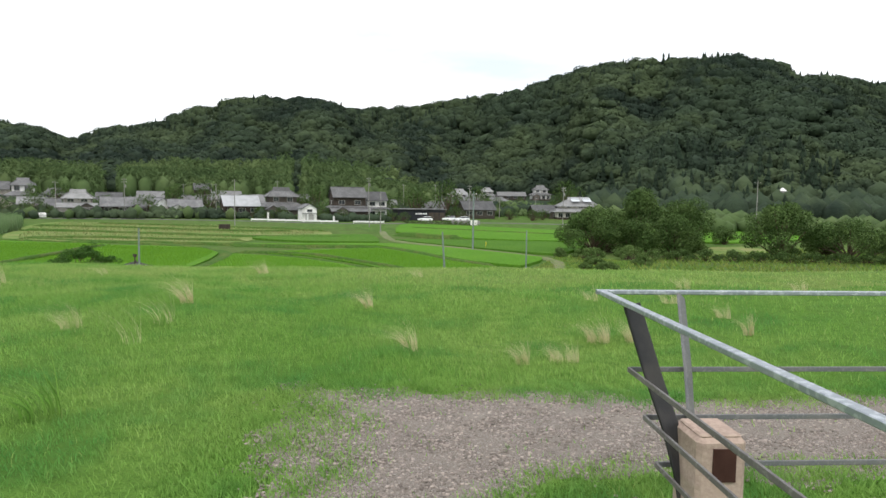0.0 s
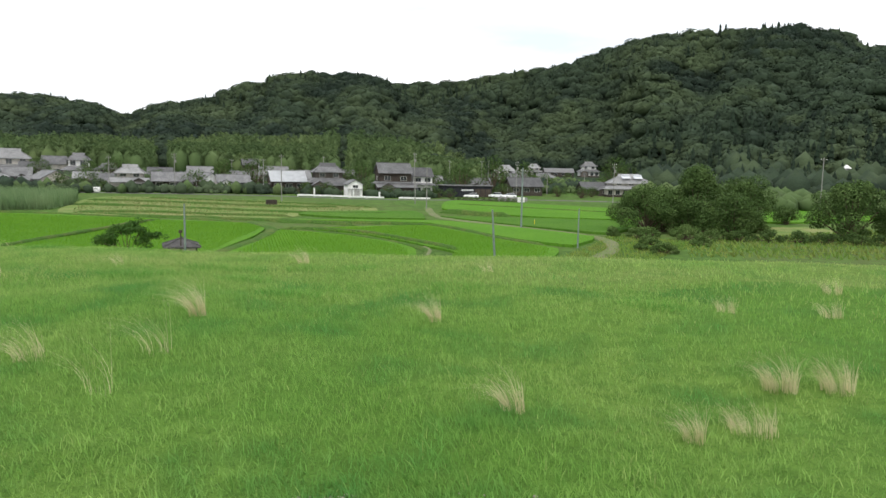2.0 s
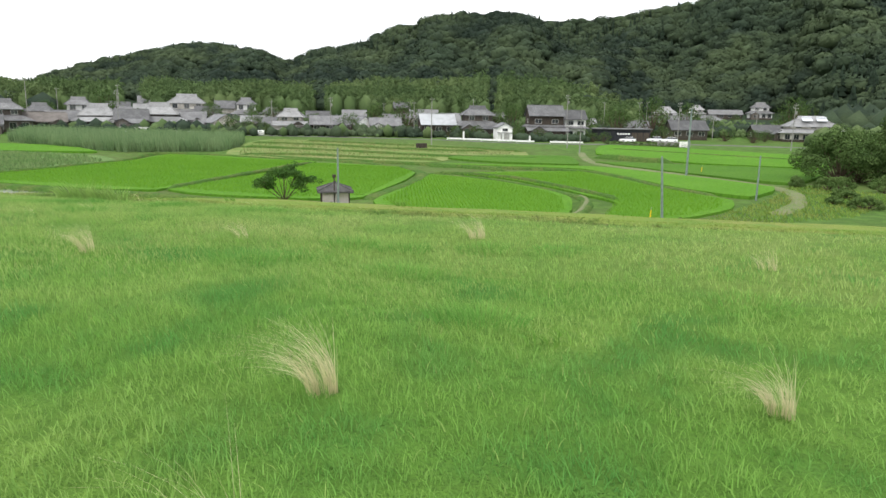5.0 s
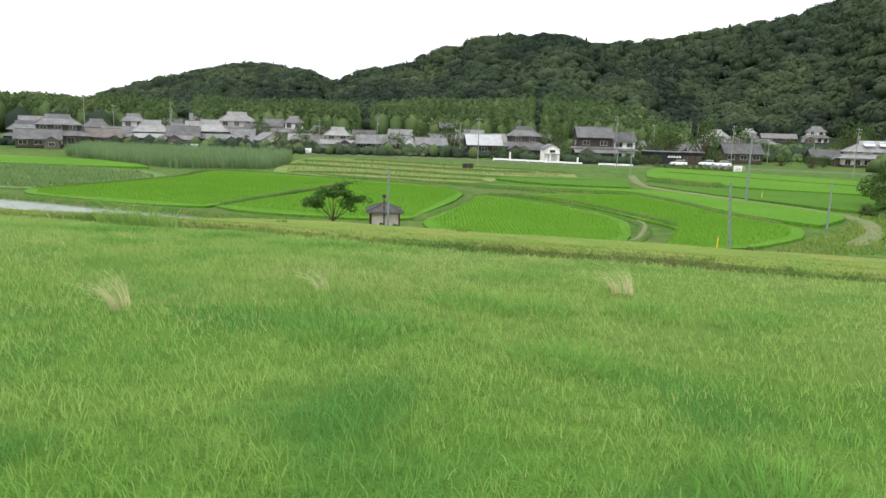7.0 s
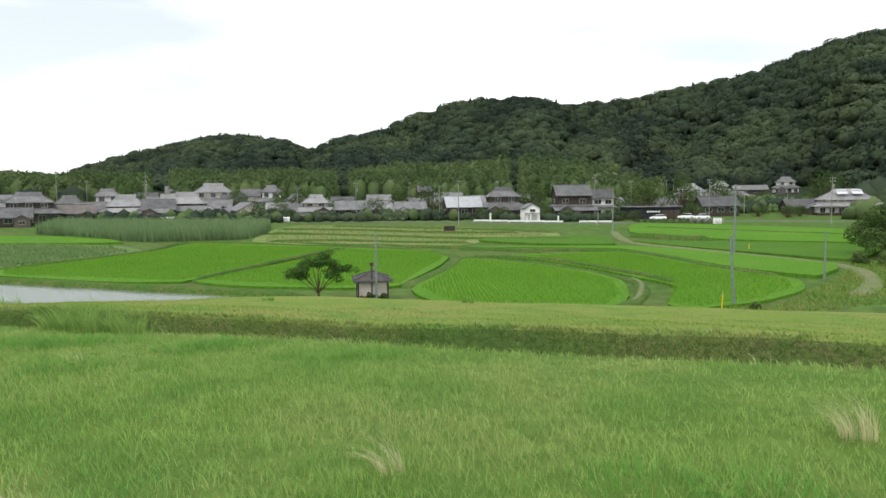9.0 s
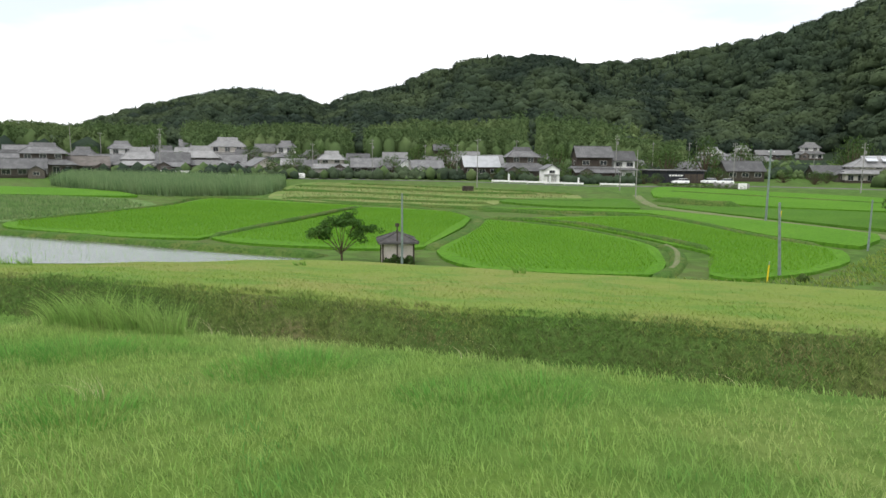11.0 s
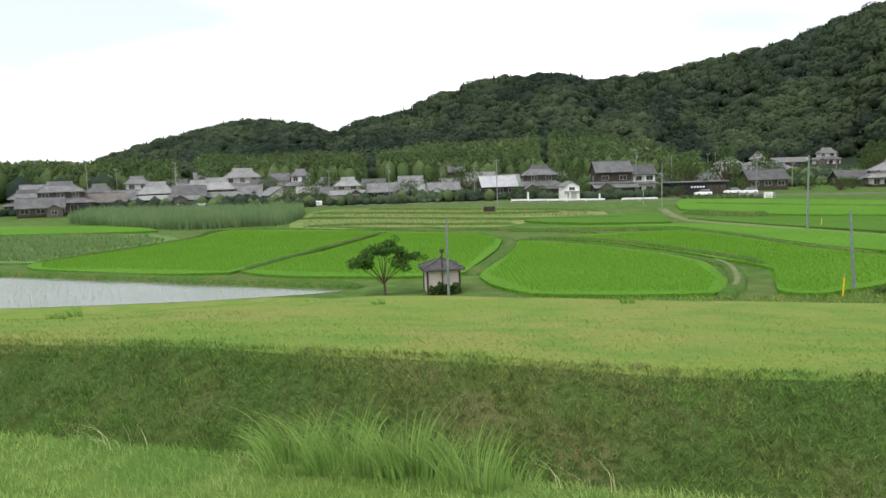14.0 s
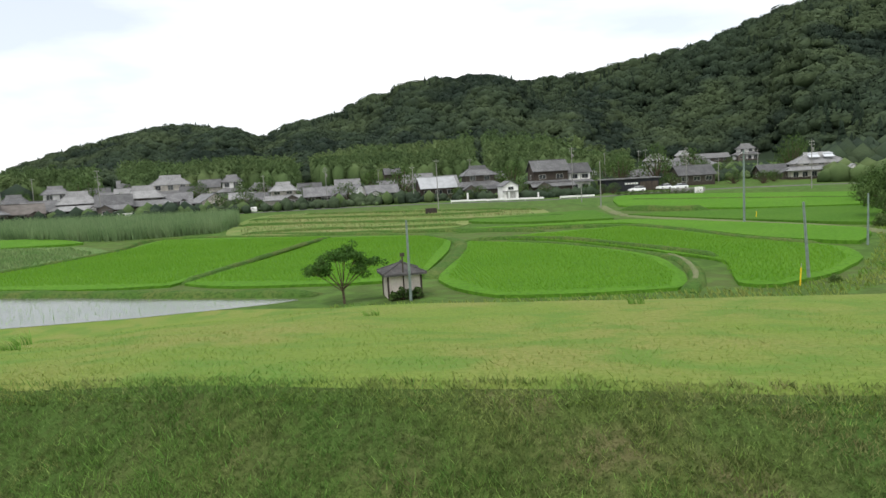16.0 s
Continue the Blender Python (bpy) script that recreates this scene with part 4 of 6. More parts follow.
def car(x, y, turn, label, body="car_white"):
    z = float(valley(x, y)) + 0.02
    e = thing("car", x, y, z, turn, label, "car", "parked cars")
    bm = bmesh.new()
    secs = ((-2.1, 0.45, 0.85), (-2.05, 0.28, 0.95), (-1.5, 0.25, 1.0), (1.0, 0.25, 1.0), (1.95, 0.28, 0.85), (2.1, 0.4, 0.7))
    rows = []
    for sx, z0, z1 in secs:
        rows.append([bm.verts.new(p) for p in ((sx, -0.8, z0), (sx, -0.82, (z0 + z1) / 2), (sx, -0.72, z1), (sx, 0.72, z1), (sx, 0.82, (z0 + z1) / 2), (sx, 0.8, z0))])
    for a, b in zip(rows, rows[1:]):
        for i in range(6):
            j = (i + 1) % 6
            bm.faces.new((a[i], a[j], b[j], b[i]))
    bm.faces.new(rows[0][::-1])
    bm.faces.new(rows[-1])
    bmesh.ops.recalc_face_normals(bm, faces=bm.faces[:])
    part("body", bm, body, e)
    bm = bmesh.new()
    v = [bm.verts.new(p) for p in ((-1.95, -0.7, 0.96), (1.0, -0.7, 0.96), (1.0, 0.7, 0.96), (-1.95, 0.7, 0.96), (-1.6, -0.6, 1.45), (0.25, -0.6, 1.45), (0.25, 0.6, 1.45), (-1.6, 0.6, 1.45))]
    for f in ((0, 1, 5, 4), (1, 2, 6, 5), (2, 3, 7, 6), (3, 0, 4, 7), (4, 5, 6, 7)):
        bm.faces.new([v[i] for i in f])
    part("window", bm, "glass", e)
    bm = bmesh.new()
    box(bm, -1.62, -0.62, 1.44, 0.28, 0.62, 1.5, 0.02)
    part("roof", bm, body, e)
    for sx in (-1.3, 1.25):
        for sy in (-0.78, 0.78):
            bm = bmesh.new()
            tube(bm, (sx, sy - 0.1, 0.32), (sx, sy + 0.1, 0.32), 0.32, 0.32, 14)
            wheel = part("wheel", bm, "tyre", e)
            bm = bmesh.new()
            s = 1 if sy > 0 else -1
            tube(bm, (sx, sy + s * 0.09, 0.32), (sx, sy + s * 0.115, 0.32), 0.2, 0.18, 12)
            part("rim", bm, "frame", wheel)


car(75.6, 186.6, 170, "white hatchback parked before the black garage")
car(84.0, 188.0, 195, "white estate car parked beside the lane")
car(87.5, 186.2, 188, "white van parked beside the lane")


def low_wall(x0, y0, x1, y1, h, name, mat, label, gap=None):
    d = Vector((x1 - x0, y1 - y0))
    n = max(1, int(d.length / 4))
    e = thing(name, x0, y0, float(valley(x0, y0)), math.degrees(math.atan2(d.y, d.x)), label, "wall" if gap is None else "guard rail")
    for k in range(n):
        a, b = d.length * k / n, d.length * (k + 1) / n
        dz = float(valley(x0 + d.x * k / n, y0 + d.y * k / n)) - float(valley(x0, y0))
        bm = bmesh.new()
        if gap is None:
            box(bm, a, -0.1, dz - 0.3, b - 0.02, 0.1, dz + h, 0.02)
            part("panel", bm, mat, e)
        else:
            box(bm, a, -0.04, dz + gap, b - 0.02, 0.04, dz + h, 0.02)
            part("beam", bm, mat, e)
            bm = bmesh.new()
            tube(bm, (a + 0.05, 0.1, dz - 0.2), (a + 0.05, 0.1, dz + h), 0.06, 0.06, 8)
            part("post", bm, mat, e)


low_wall(26.5, 189.0, 47.5, 178.5, 0.8, "guard_rail", "white_paint", "low white guard rail along the village lane", 0.38)
low_wall(51.5, 178.2, 59.5, 176.0, 0.8, "guard_rail", "white_paint", "short white guard rail along the village lane", 0.38)
low_wall(-64, 196.5, -40, 199, 1.0, "garden_wall", "white_paint", "long pale garden wall behind the reeds")
low_wall(-60.5, 203, -48.5, 203.5, 1.5, "garden_wall", "plaster", "pale plastered garden wall of a house")
low_wall(78.5, 174.5, 86.5, 172.5, 1.1, "garden_wall", "concrete", "grey concrete wall at the lane's edge")
low_wall(82.2, 169.8, 84.2, 169.6, 1.4, "concrete_block", "plaster", "pale concrete block at the lane's edge")
strip("village_lane", [(-30, 200), (0, 197), (24, 191.5), (46, 180.5), (62, 179), (90, 180), (125, 165), (170, 140)], 4.0, 0.06, "asphalt", "grey asphalt lane along the village edge", "road", "structure")

for sx in (-0.9, 0.9):
    bm = bmesh.new()
    box(bm, -1.4, -0.9, -0.08, 1.4, 0.9, 0.08, 0.02)
    tube(bm, (-1.3, 0.8, 0.25), (1.3, 0.8, 0.25), 0.22, 0.22, 10)
    h = part("solar_heater", bm, "solar", solar_house, "pale solar water heater on the roof")
    h.matrix_basis = pose(sx * 2.2 + 0.3, -2.3, 6.35, 29, 0, 0)


def banner(x, y, h):
    z = float(valley(x, y))
    e = thing("banner_pole", x, y, z, 15, "narrow white banner on a thin pole", "banner", "roadside banners")
    bm = bmesh.new()
    tube(bm, (0, 0, -0.1), (0, 0, h), 0.03, 0.03, 6)
    part("pole", bm, "frame", e)
    bm = bmesh.new()
    box(bm, 0.04, -0.01, h * 0.25, 0.5, 0.01, h - 0.05)
    part("cloth", bm, "white_paint", e)


banner(41.0, 187.0, 2.2)
banner(46.6, 180.6, 2.0)
banner(31.0, 190.5, 2.4)
bm = bmesh.new()
box(bm, -1.1, -0.6, 0, 1.1, 0.6, 1.2, 0.06)
ob = tagged(part("compost_bin", bm, "timber"), "dark wooden compost bin at a field corner", "bin")
ob.matrix_world = pose(16.8, 160, float(valley(16.8, 160)), 0, 0, 10)
bm = bmesh.new()
for k in range(7):
    a = math.pi * k / 6
    tube(bm, (-1.6, 0.9 * math.cos(a), 0.85 * math.sin(a)), (1.6, 0.9 * math.cos(a), 0.85 * math.sin(a)), 0.2, 0.2, 6)
ob = tagged(part("covered_heap", bm, "white_paint"), "low heap under a white sheet", "sheeted heap")
ob.matrix_world = pose(-24, 203, float(valley(-24, 203)) + 0.1, 0, 0, 5)


def tower(x, y, h):
    e = thing("stone_tower", x, y, -5.4, -30, "slim grey tower with a white cap among trees", "tower")
    bm = bmesh.new()
    box(bm, -1.1, -1.1, -0.5, 1.1, 1.1, h * 0.9, 0.05)
    part("shaft", bm, "concrete", e)
    bm = bmesh.new()
    bmesh.ops.create_cone(bm, cap_ends=True, segments=4, radius1=1.9, radius2=0.2, depth=h * 0.1, matrix=Matrix.Translation((0, 0, h * 0.95)) @ Matrix.Rotation(radians(45), 4, "Z"))
    part("cap", bm, "white_paint", e)


tower(226.4, 190.3, 13.3)


# ---- trees and shrubs ----
def leaf_cloud(n, blobs, size, seed):
    """Leaf quads spread through a set of lumps (x, y, z, r)."""
    rg = np.random.default_rng(seed)
    bl = np.array(blobs, float)
    pick = rg.choice(len(bl), n, p=bl[:, 3] ** 2 / (bl[:, 3] ** 2).sum())
    d = rg.normal(size=(n, 3))
    d /= np.linalg.norm(d, axis=1)[:, None]
    rad = bl[pick, 3] * (0.55 + 0.5 * rg.random(n) ** 0.6)
    c = bl[pick, :3] + d * rad[:, None] * np.array([1, 1, 0.8])
    face = d + 0.55 * rg.normal(size=(n, 3))
    a = np.cross(face, rg.normal(size=(n, 3)))
    a /= np.linalg.norm(a, axis=1)[:, None]
    b = np.cross(a, face)
    b /= np.linalg.norm(b, axis=1)[:, None]
    s = size * (0.6 + 0.8 * rg.random(n))[:, None]
    co = np.stack([c - a * s, c + b * s * 0.45, c + a * s, c - b * s * 0.45], 1).reshape(-1, 3)
    return co, np.arange(4 * n).reshape(n, 4)


def shrub(name, x, y, z, w, h, seed, label, mat="bush_leaf", trunk=True, leaves=1500, category="shrub"):
    rg = np.random.default_rng(seed)
    e = thing(name, x, y, z, rg.random() * 360, label, category)
    bm = bmesh.new()
    blobs = []
    low = 0.22 if trunk else 0.12
    for k in range(16):
        a = k * 2.4 + rg.random()
        rr = w * 0.36 * math.sqrt((k + 0.3) / 16) * 1.15
        zz = h * (low + (0.86 - low) * (1 - (k / 16) ** 1.6) * (0.6 + 0.4 * rg.random()))
        r = min(w * 0.22, h * 0.28) * (0.6 + 0.55 * rg.random())
        p = (rr * math.cos(a), rr * math.sin(a), min(zz, h - r * 0.7))
        blobs.append((*p, r))
        tube(bm, (0.1 * math.cos(a), 0.1 * math.sin(a), h * 0.1 if k % 2 else -0.2), p, 0.035 * h ** 0.7, 0.012 * h ** 0.7, 6)
    if trunk:
        tube(bm, (0, 0, -0.3), (0, 0, h * 0.35), 0.05 * h ** 0.7, 0.035 * h ** 0.7, 8)
    part("trunk", bm, "bark", e)
    co, f = leaf_cloud(int(leaves * 2.6), blobs, 0.034 * h ** 0.6 + 0.07, seed)
    ob = soup("crown", co, f, mat)
    ob.parent = e
    return e


def hut_tree(x, y, z):
    """The spreading tree by the hut: low fork, umbrella-like crown with gaps."""
    rg = np.random.default_rng(5)
    e = thing("tree", x, y, z, 0, "small spreading tree with feathery leaves beside the hut", "tree")
    bm = bmesh.new()
    tube(bm, (0, 0, -0.3), (-0.05, 0, 1.05), 0.10, 0.075, 9)
    blobs = []
    tips = ((-2.0, -0.2, 2.35), (-1.2, 0.5, 3.05), (-0.5, -0.6, 3.45), (0.3, 0.5, 3.55), (0.9, -0.3, 3.2), (1.5, 0.4, 2.7), (2.25, 0.0, 2.75), (-1.6, -0.7, 2.7), (0.1, -0.9, 3.2), (-1.1, -0.3, 2.3), (1.2, -0.5, 2.35), (-0.2, 0.9, 3.1))
    for i, p in enumerate(tips):
        base = Vector((-0.05, 0, 0.85 + 0.05 * (i % 4)))
        tip = Vector(p)
        knee = base.lerp(tip, 0.45) + Vector((0, 0, 0.12))
        knee.x *= 1.1
        tube(bm, base, knee, 0.04, 0.026, 7)
        tube(bm, knee, tip, 0.026, 0.01, 6)
        for k in range(4):
            q = tip + Vector(rg.normal(size=3) * (0.35, 0.35, 0.16))
            tube(bm, knee.lerp(tip, 0.5 + 0.1 * k), q, 0.02, 0.008, 5)
            blobs.append((q.x, q.y, q.z, 0.26 + 0.15 * rg.random()))
        blobs.append((*tip, 0.42))
    part("trunk", bm, "bark", e)
    co, f = leaf_cloud(5200, blobs, 0.085, 6)
    ob = soup("crown", co, f, "leaf")
    ob.parent = e


hut_tree(-4.0, 66.9, PADDY - 0.02)
shrub("tree", 66.2, 92.7, PADDY, 12.5, 7.2, 11, "broad dark leafy tree at the paddy's edge", leaves=4200, category="tree")
shrub("shrub", 72.3, 90, PADDY, 8, 6.0, 12, "tall dark leafy shrub in a thicket", leaves=2400)
shrub("shrub", 77.5, 87, PADDY, 8, 6.4, 13, "tall dark leafy shrub in a thicket", leaves=2400)
shrub("tree", 83.0, 102, PADDY, 8, 12.0, 14, "tall dark evergreen tree above the thicket", leaves=3200, category="tree")
shrub("tree", 91.5, 99, PADDY, 10, 9.8, 15, "round leafy tree above the thicket", leaves=3000, category="tree")
shrub("tree", 106.2, 104, PADDY, 5, 3.6, 16, "small leafy tree in rough grass", leaves=1300, category="tree")
shrub("tree", 89.2, 77, PADDY, 11, 9.4, 17, "large pale green leafy tree", leaves=3600, category="tree")
shrub("shrub", 95.5, 70.5, PADDY, 14, 6.4, 18, "broad dark leafy shrub", leaves=3200)
shrub("shrub", 104, 66, PADDY, 14, 6.8, 19, "broad dark leafy shrub", leaves=2800)
shrub("tree", 75.0, 104, PADDY, 9, 8.5, 20, "round leafy tree above the thicket", leaves=2400, category="tree")
for i, (x, y, w, h) in enumerate(((57.6, 83, 4.0, 1.7), (63, 80.5, 5.0, 1.8), (49.4, 67.2, 3.8, 1.3), (49.0, 71.0, 1.9, 0.9), (59.8, 73.5, 3.0, 1.4), (53.5, 75, 3.4, 1.3), (67, 79, 5, 1.6), (61, 85.5, 4, 1.6), (66.5, 84, 5, 2.0), (55.8, 86.5, 1.8, 1.5), (27.0, 59.4, 0.8, 0.5))):
    shrub("shrub", x, y, PADDY, w, h, 30 + i, "low green shrub in rough grass", "thicket_leaf", trunk=False, leaves=700)
for i in range(14):
    x, y = 69 + 3.0 * i + 1.5 * math.sin(i * 2.1), 92.5 - 1.25 * i + 2.5 * math.sin(i * 1.7)
    if i not in (6, 7, 8, 12):
        shrub("thicket_shrub", x, y, PADDY, 5.5, 3.4 + 1.2 * math.sin(i * 3.3), 130 + i, "leafy shrub of an uneven thicket", "thicket_leaf" if i % 3 else "bush_leaf", trunk=False, leaves=1100)
for i in range(12):
    x, y = 62 + 6.5 * i, 118 + 4 * math.sin(i * 1.9) + max(0, i - 5) * -4.0
    shrub("thicket_tree", x, y, float(valley(x, y)), 8, 6.0 + 2.5 * math.sin(i * 2.3), 150 + i, "leafy tree behind the thicket", "thicket_leaf" if i % 2 else "bush_leaf", leaves=1500, category="tree") if i in (4, 6) else None
for i in range(9):
    t = i / 8
    shrub("hedge_shrub", 69.6 + 26 * t, 77.6 - 14 * t, PADDY, 4.6, 1.7, 60 + i, "dark low shrub of a field hedge", trunk=False, leaves=600)
for i in range(4):
    shrub("hut_weed", -0.7 + i * 0.55, 66.45, PADDY, 0.7, 0.75 + 0.2 * (i % 2), 80 + i, "dark weeds at the foot of the hut", trunk=False, leaves=160, category="weed")
# garden trees between the houses
garden = [shrub("garden_tree", 46.5, 197, float(valley(46.5, 197)) - 0.1, 7, 5.0, 101, "dark clipped garden tree by a village house", leaves=420, category="tree"),
          shrub("garden_tree", 30.5, 200, float(valley(30.5, 200)) - 0.1, 5, 3.6, 102, "dark clipped garden tree by a village house", leaves=380, category="tree")]
rg = np.random.default_rng(44)
for i in range(64):
    x = -100 + 290 * (i + 0.6 * rg.random()) / 64
    y = 203 - 0.02 * abs(x) + rg.random() * 46 + max(0, x - 60) * 0.25 + max(0, -x - 20) * 0.12
    m = pose(x, y, float(valley(x, y)) - 0.15, 0, 0, rg.random() * 360)
    c = copy_thing(garden[i % 2], m)
    s = 0.6 + 0.75 * rg.random()
    c.scale = (s, s, s * (0.85 + 0.4 * rg.random()))
for x, y, s in ((88.5, 193, 1.0), (107, 192, 0.9), (62.5, 188.5, 0.7), (66, 187, 0.65), (69, 186.5, 0.7), (52, 190.5, 0.8), (35.5, 196, 0.9), (32, 195, 0.6), (112, 186, 0.9), (118, 190, 0.8), (-1, 205, 0.5), (6, 206, 0.45), (-9, 204.5, 0.45), (22, 201, 0.5)):
    c = copy_thing(garden[0], pose(x, y, float(valley(x, y)) - 0.15, 0, 0, x * 7))
    c.scale = (s, s, s * 0.85)
for i, (x, y) in enumerate(((66, 214), (71, 209), (80, 206), (84, 212), (92, 207), (97, 213), (103, 207), (116, 214), (50, 214), (44.5, 212), (18.5, 222), (9, 224), (-21.5, 227), (-30, 240), (-41, 229), (-58, 231), (-72, 228), (-95, 228), (146, 219), (154, 226), (163, 236))):
    g = 1.15 + 0.55 * abs(math.sin(i * 2.7))
    c = copy_thing(garden[i % 2], pose(x, y, float(valley(x, y)) - 0.15, 0, 0, i * 71))
    c.scale = (g, g, g * (1.0 + 0.5 * abs(math.sin(i * 1.3))))
for k in range(12):
    x, y = 66.8 + 1.5 * k, 178.3 - 0.75 * k
    c = copy_thing(garden[1], pose(x, y, float(valley(x, y)) - 0.5, 0, 0, k * 47))
    c.scale = (0.42, 0.42, 0.45)


# ---- woods on the hills ----
def lump(seed, sub, rough):
    bm = bmesh.new()
    bmesh.ops.create_icosphere(bm, subdivisions=sub, radius=1)
    for v in bm.verts:
        v.co *= 1 + rough * noise.noise(v.co * 1.7 + Vector((seed * 7.3, 0, 0))) + rough * 0.6 * noise.noise(v.co * 4 + Vector((0, seed * 3.1, 0)))
    bm.verts.ensure_lookup_table()
    co = np.array([v.co[:] for v in bm.verts])
    f = np.array([[v.index for v in q.verts] for q in bm.faces])
    bm.free()
    return co, f


def scatter(name, places, sizes, shapes, mat, seed, smooth=False):
    """Many lumps joined into one mesh; sizes n x 3."""
    rg = np.random.default_rng(seed)
    which = rg.integers(0, len(shapes), len(places))
    turn = rg.random(len(places)) * 6.283
    cos, fs, off = [], [], 0
    for k, (co, f) in enumerate(shapes):
        sel = np.where(which == k)[0]
        c, s = np.cos(turn[sel])[:, None], np.sin(turn[sel])[:, None]
        x = co[None, :, 0] * c - co[None, :, 1] * s
        y = co[None, :, 0] * s + co[None, :, 1] * c
        z = np.broadcast_to(co[None, :, 2], x.shape)
        v = np.stack([x, y, z], 2) * sizes[sel][:, None, :] + places[sel][:, None, :]
        cos.append(v.reshape(-1, 3))
        fs.append((f[None] + (np.arange(len(sel)) * len(co))[:, None, None] + off).reshape(-1, 3))
        off += len(sel) * len(co)
    return soup(name, np.concatenate(cos), np.concatenate(fs), mat, smooth)


def cart(b, r):
    return r * np.sin(np.radians(b)), 15 + r * np.cos(np.radians(b))


rg = np.random.default_rng(7)
big = [lump(i, 1, 0.45) for i in range(8)]
N = 8500
b = -42 + 110 * rg.random(N)
lo = np.interp(b, [-75, -25, -8, 10, 20, 24, 35, 38, 45, 70], [335, 335, 335, 325, 325, 405, 410, 300, 262, 240])
hi = np.interp(b, RIDGE_B, RIDGE_R) + 12
r = np.sqrt(lo ** 2 + (hi ** 2 - lo ** 2) * rg.random(N))
x, y = cart(b, r)
s = (3.0 + 3.6 * rg.random(N) ** 1.5) * np.interp(r, [250, 900], [0.85, 1.3])
size = np.column_stack([s * 1.25, s * 1.25, s * (0.62 + 0.3 * rg.random(N))])
z = hill_z(b, r) + s * 0.40 + np.interp(r / np.interp(b, RIDGE_B, RIDGE_R), [0.88, 1.0], [0, 3.6])
tagged(scatter("broadleaf_forest", np.column_stack([x, y, z]), size * 0.92, big, "forest", 1, True), "dense dark green broadleaf forest on the hillside", "forest", kind="stuff")
# leaf sprays that break up every crown, lighter kinds among darker ones
rs = np.random.default_rng(71)
SPRAYS = 660000
pick = rs.choice(N, SPRAYS, p=s ** 2 / (s ** 2).sum())
d = rs.normal(size=(SPRAYS, 3))
d /= np.linalg.norm(d, axis=1)[:, None]
d[:, 2] = np.where(d[:, 2] < -0.2, -d[:, 2], d[:, 2])
c = np.stack([x, y, z], 1)[pick] + d * size[pick] * (0.88 + 0.16 * rs.random((SPRAYS, 1)))
face = d + 0.42 * rs.normal(size=(SPRAYS, 3))
a = np.cross(face, rs.normal(size=(SPRAYS, 3)))
a *= (0.62 + 0.62 * rs.random((SPRAYS, 1))) / np.linalg.norm(a, axis=1)[:, None]
e2 = np.cross(a, face / np.linalg.norm(face, axis=1)[:, None])
co = np.stack([c - 0.6 * a - 0.6 * e2, c + 1.1 * a, c - 0.5 * a + 0.7 * e2], 1).reshape(-1, 3)
tagged(soup("forest_foliage", co, np.arange(3 * SPRAYS).reshape(SPRAYS, 3), "forest"), "uneven leafy canopy of the hillside forest", "forest", kind="stuff")


def spire(seed):
    rg2 = np.random.default_rng(seed)
    co, f = [], []
    for k in range(4):
        z0, z1, r0 = k * 0.23, k * 0.23 + 0.42, 0.23 * (1 - k * 0.21)
        i = len(co)
        for j in range(7):
            a = j * 0.8976
            q = r0 * (0.65 + 0.6 * rg2.random())
            co.append((q * math.cos(a), q * math.sin(a), z0 + 0.05 * rg2.random()))
        co.append((0.02, 0, min(z1, 1.0)))
        for j in range(7):
            f.append((i + j, i + (j + 1) % 7, i + 7))
    return np.array(co), np.array(f)


spires = [spire(i) for i in range(6)]
N = 1000
b = np.concatenate([-25 + 85 * rg.random(400), 12 + 14 * rg.random(300), 36 + 20 * rg.random(300)])
rr = np.interp(b, RIDGE_B, RIDGE_R)
r = np.concatenate([rr[:400] * (0.93 + 0.08 * rg.random(400)), rr[400:700] * (0.85 + 0.15 * rg.random(300)), 250 + 120 * rg.random(300)])
x, y = cart(b, r)
h = 7 + 4.5 * rg.random(N)
tagged(scatter("conifer_wood", np.column_stack([x, y, hill_z(b, r) + np.where(np.arange(N) < 400, 3.2, 0.0)]), np.column_stack([h, h, h]), spires, "conifer", 4), "dark pointed conifers along the ridge", "forest", kind="stuff")

# bamboo groves at the foot of the hills: culms that nod over, hung with leaf sprays
N = 5200
b = -42 + 66 * rg.random(N)
r = 262 + 108 * rg.random(N)
x, y = cart(b, r)
keep = np.sin(b * 0.45) + 0.5 * np.sin(b * 1.3 + 1) > -1.05
x, y, b, r = x[keep], y[keep], b[keep], r[keep]
n = len(x)
dome = bumps(x + 900, y + 900, 15.0, 61)
tall = (6.5 + 8.5 * np.sqrt(dome) + 2.2 * rg.random(n)) * np.interp(b, [14, 22], [1.0, 0.7])
z = hill_z(b, r)
s = 2.0 + 0.9 * rg.random(n)
thin = [lump(60 + k, 1, 0.5) for k in range(4)]
core = rg.random(n) < 0.40
tagged(scatter("bamboo_grove", np.column_stack([x, y, z + tall * 0.40])[core], np.column_stack([s, s, tall * 0.42])[core], thin, "bamboo", 5, True), "feathery light green bamboo grove behind the village", "bamboo", kind="stuff")
K = 46
t = 0.25 + 0.75 * rg.random((n, K)) ** 0.8
nod = rg.random((n, 1)) * 6.283
px = x[:, None] + 2.6 * np.cos(nod) * t ** 4 + rg.normal(size=(n, K)) * 1.25 * (1.25 - t)
py = y[:, None] + 2.6 * np.sin(nod) * t ** 4 + rg.normal(size=(n, K)) * 1.25 * (1.25 - t)
pz = z[:, None] + tall[:, None] * (t - 0.10 * t ** 4)
p = np.stack([px, py, pz], 2).reshape(-1, 3)
out = rg.normal(size=p.shape) * (0.55, 0.55, 0.2) - (0, 0, 0.55)
ln = 0.9 + 0.8 * rg.random((len(p), 1))
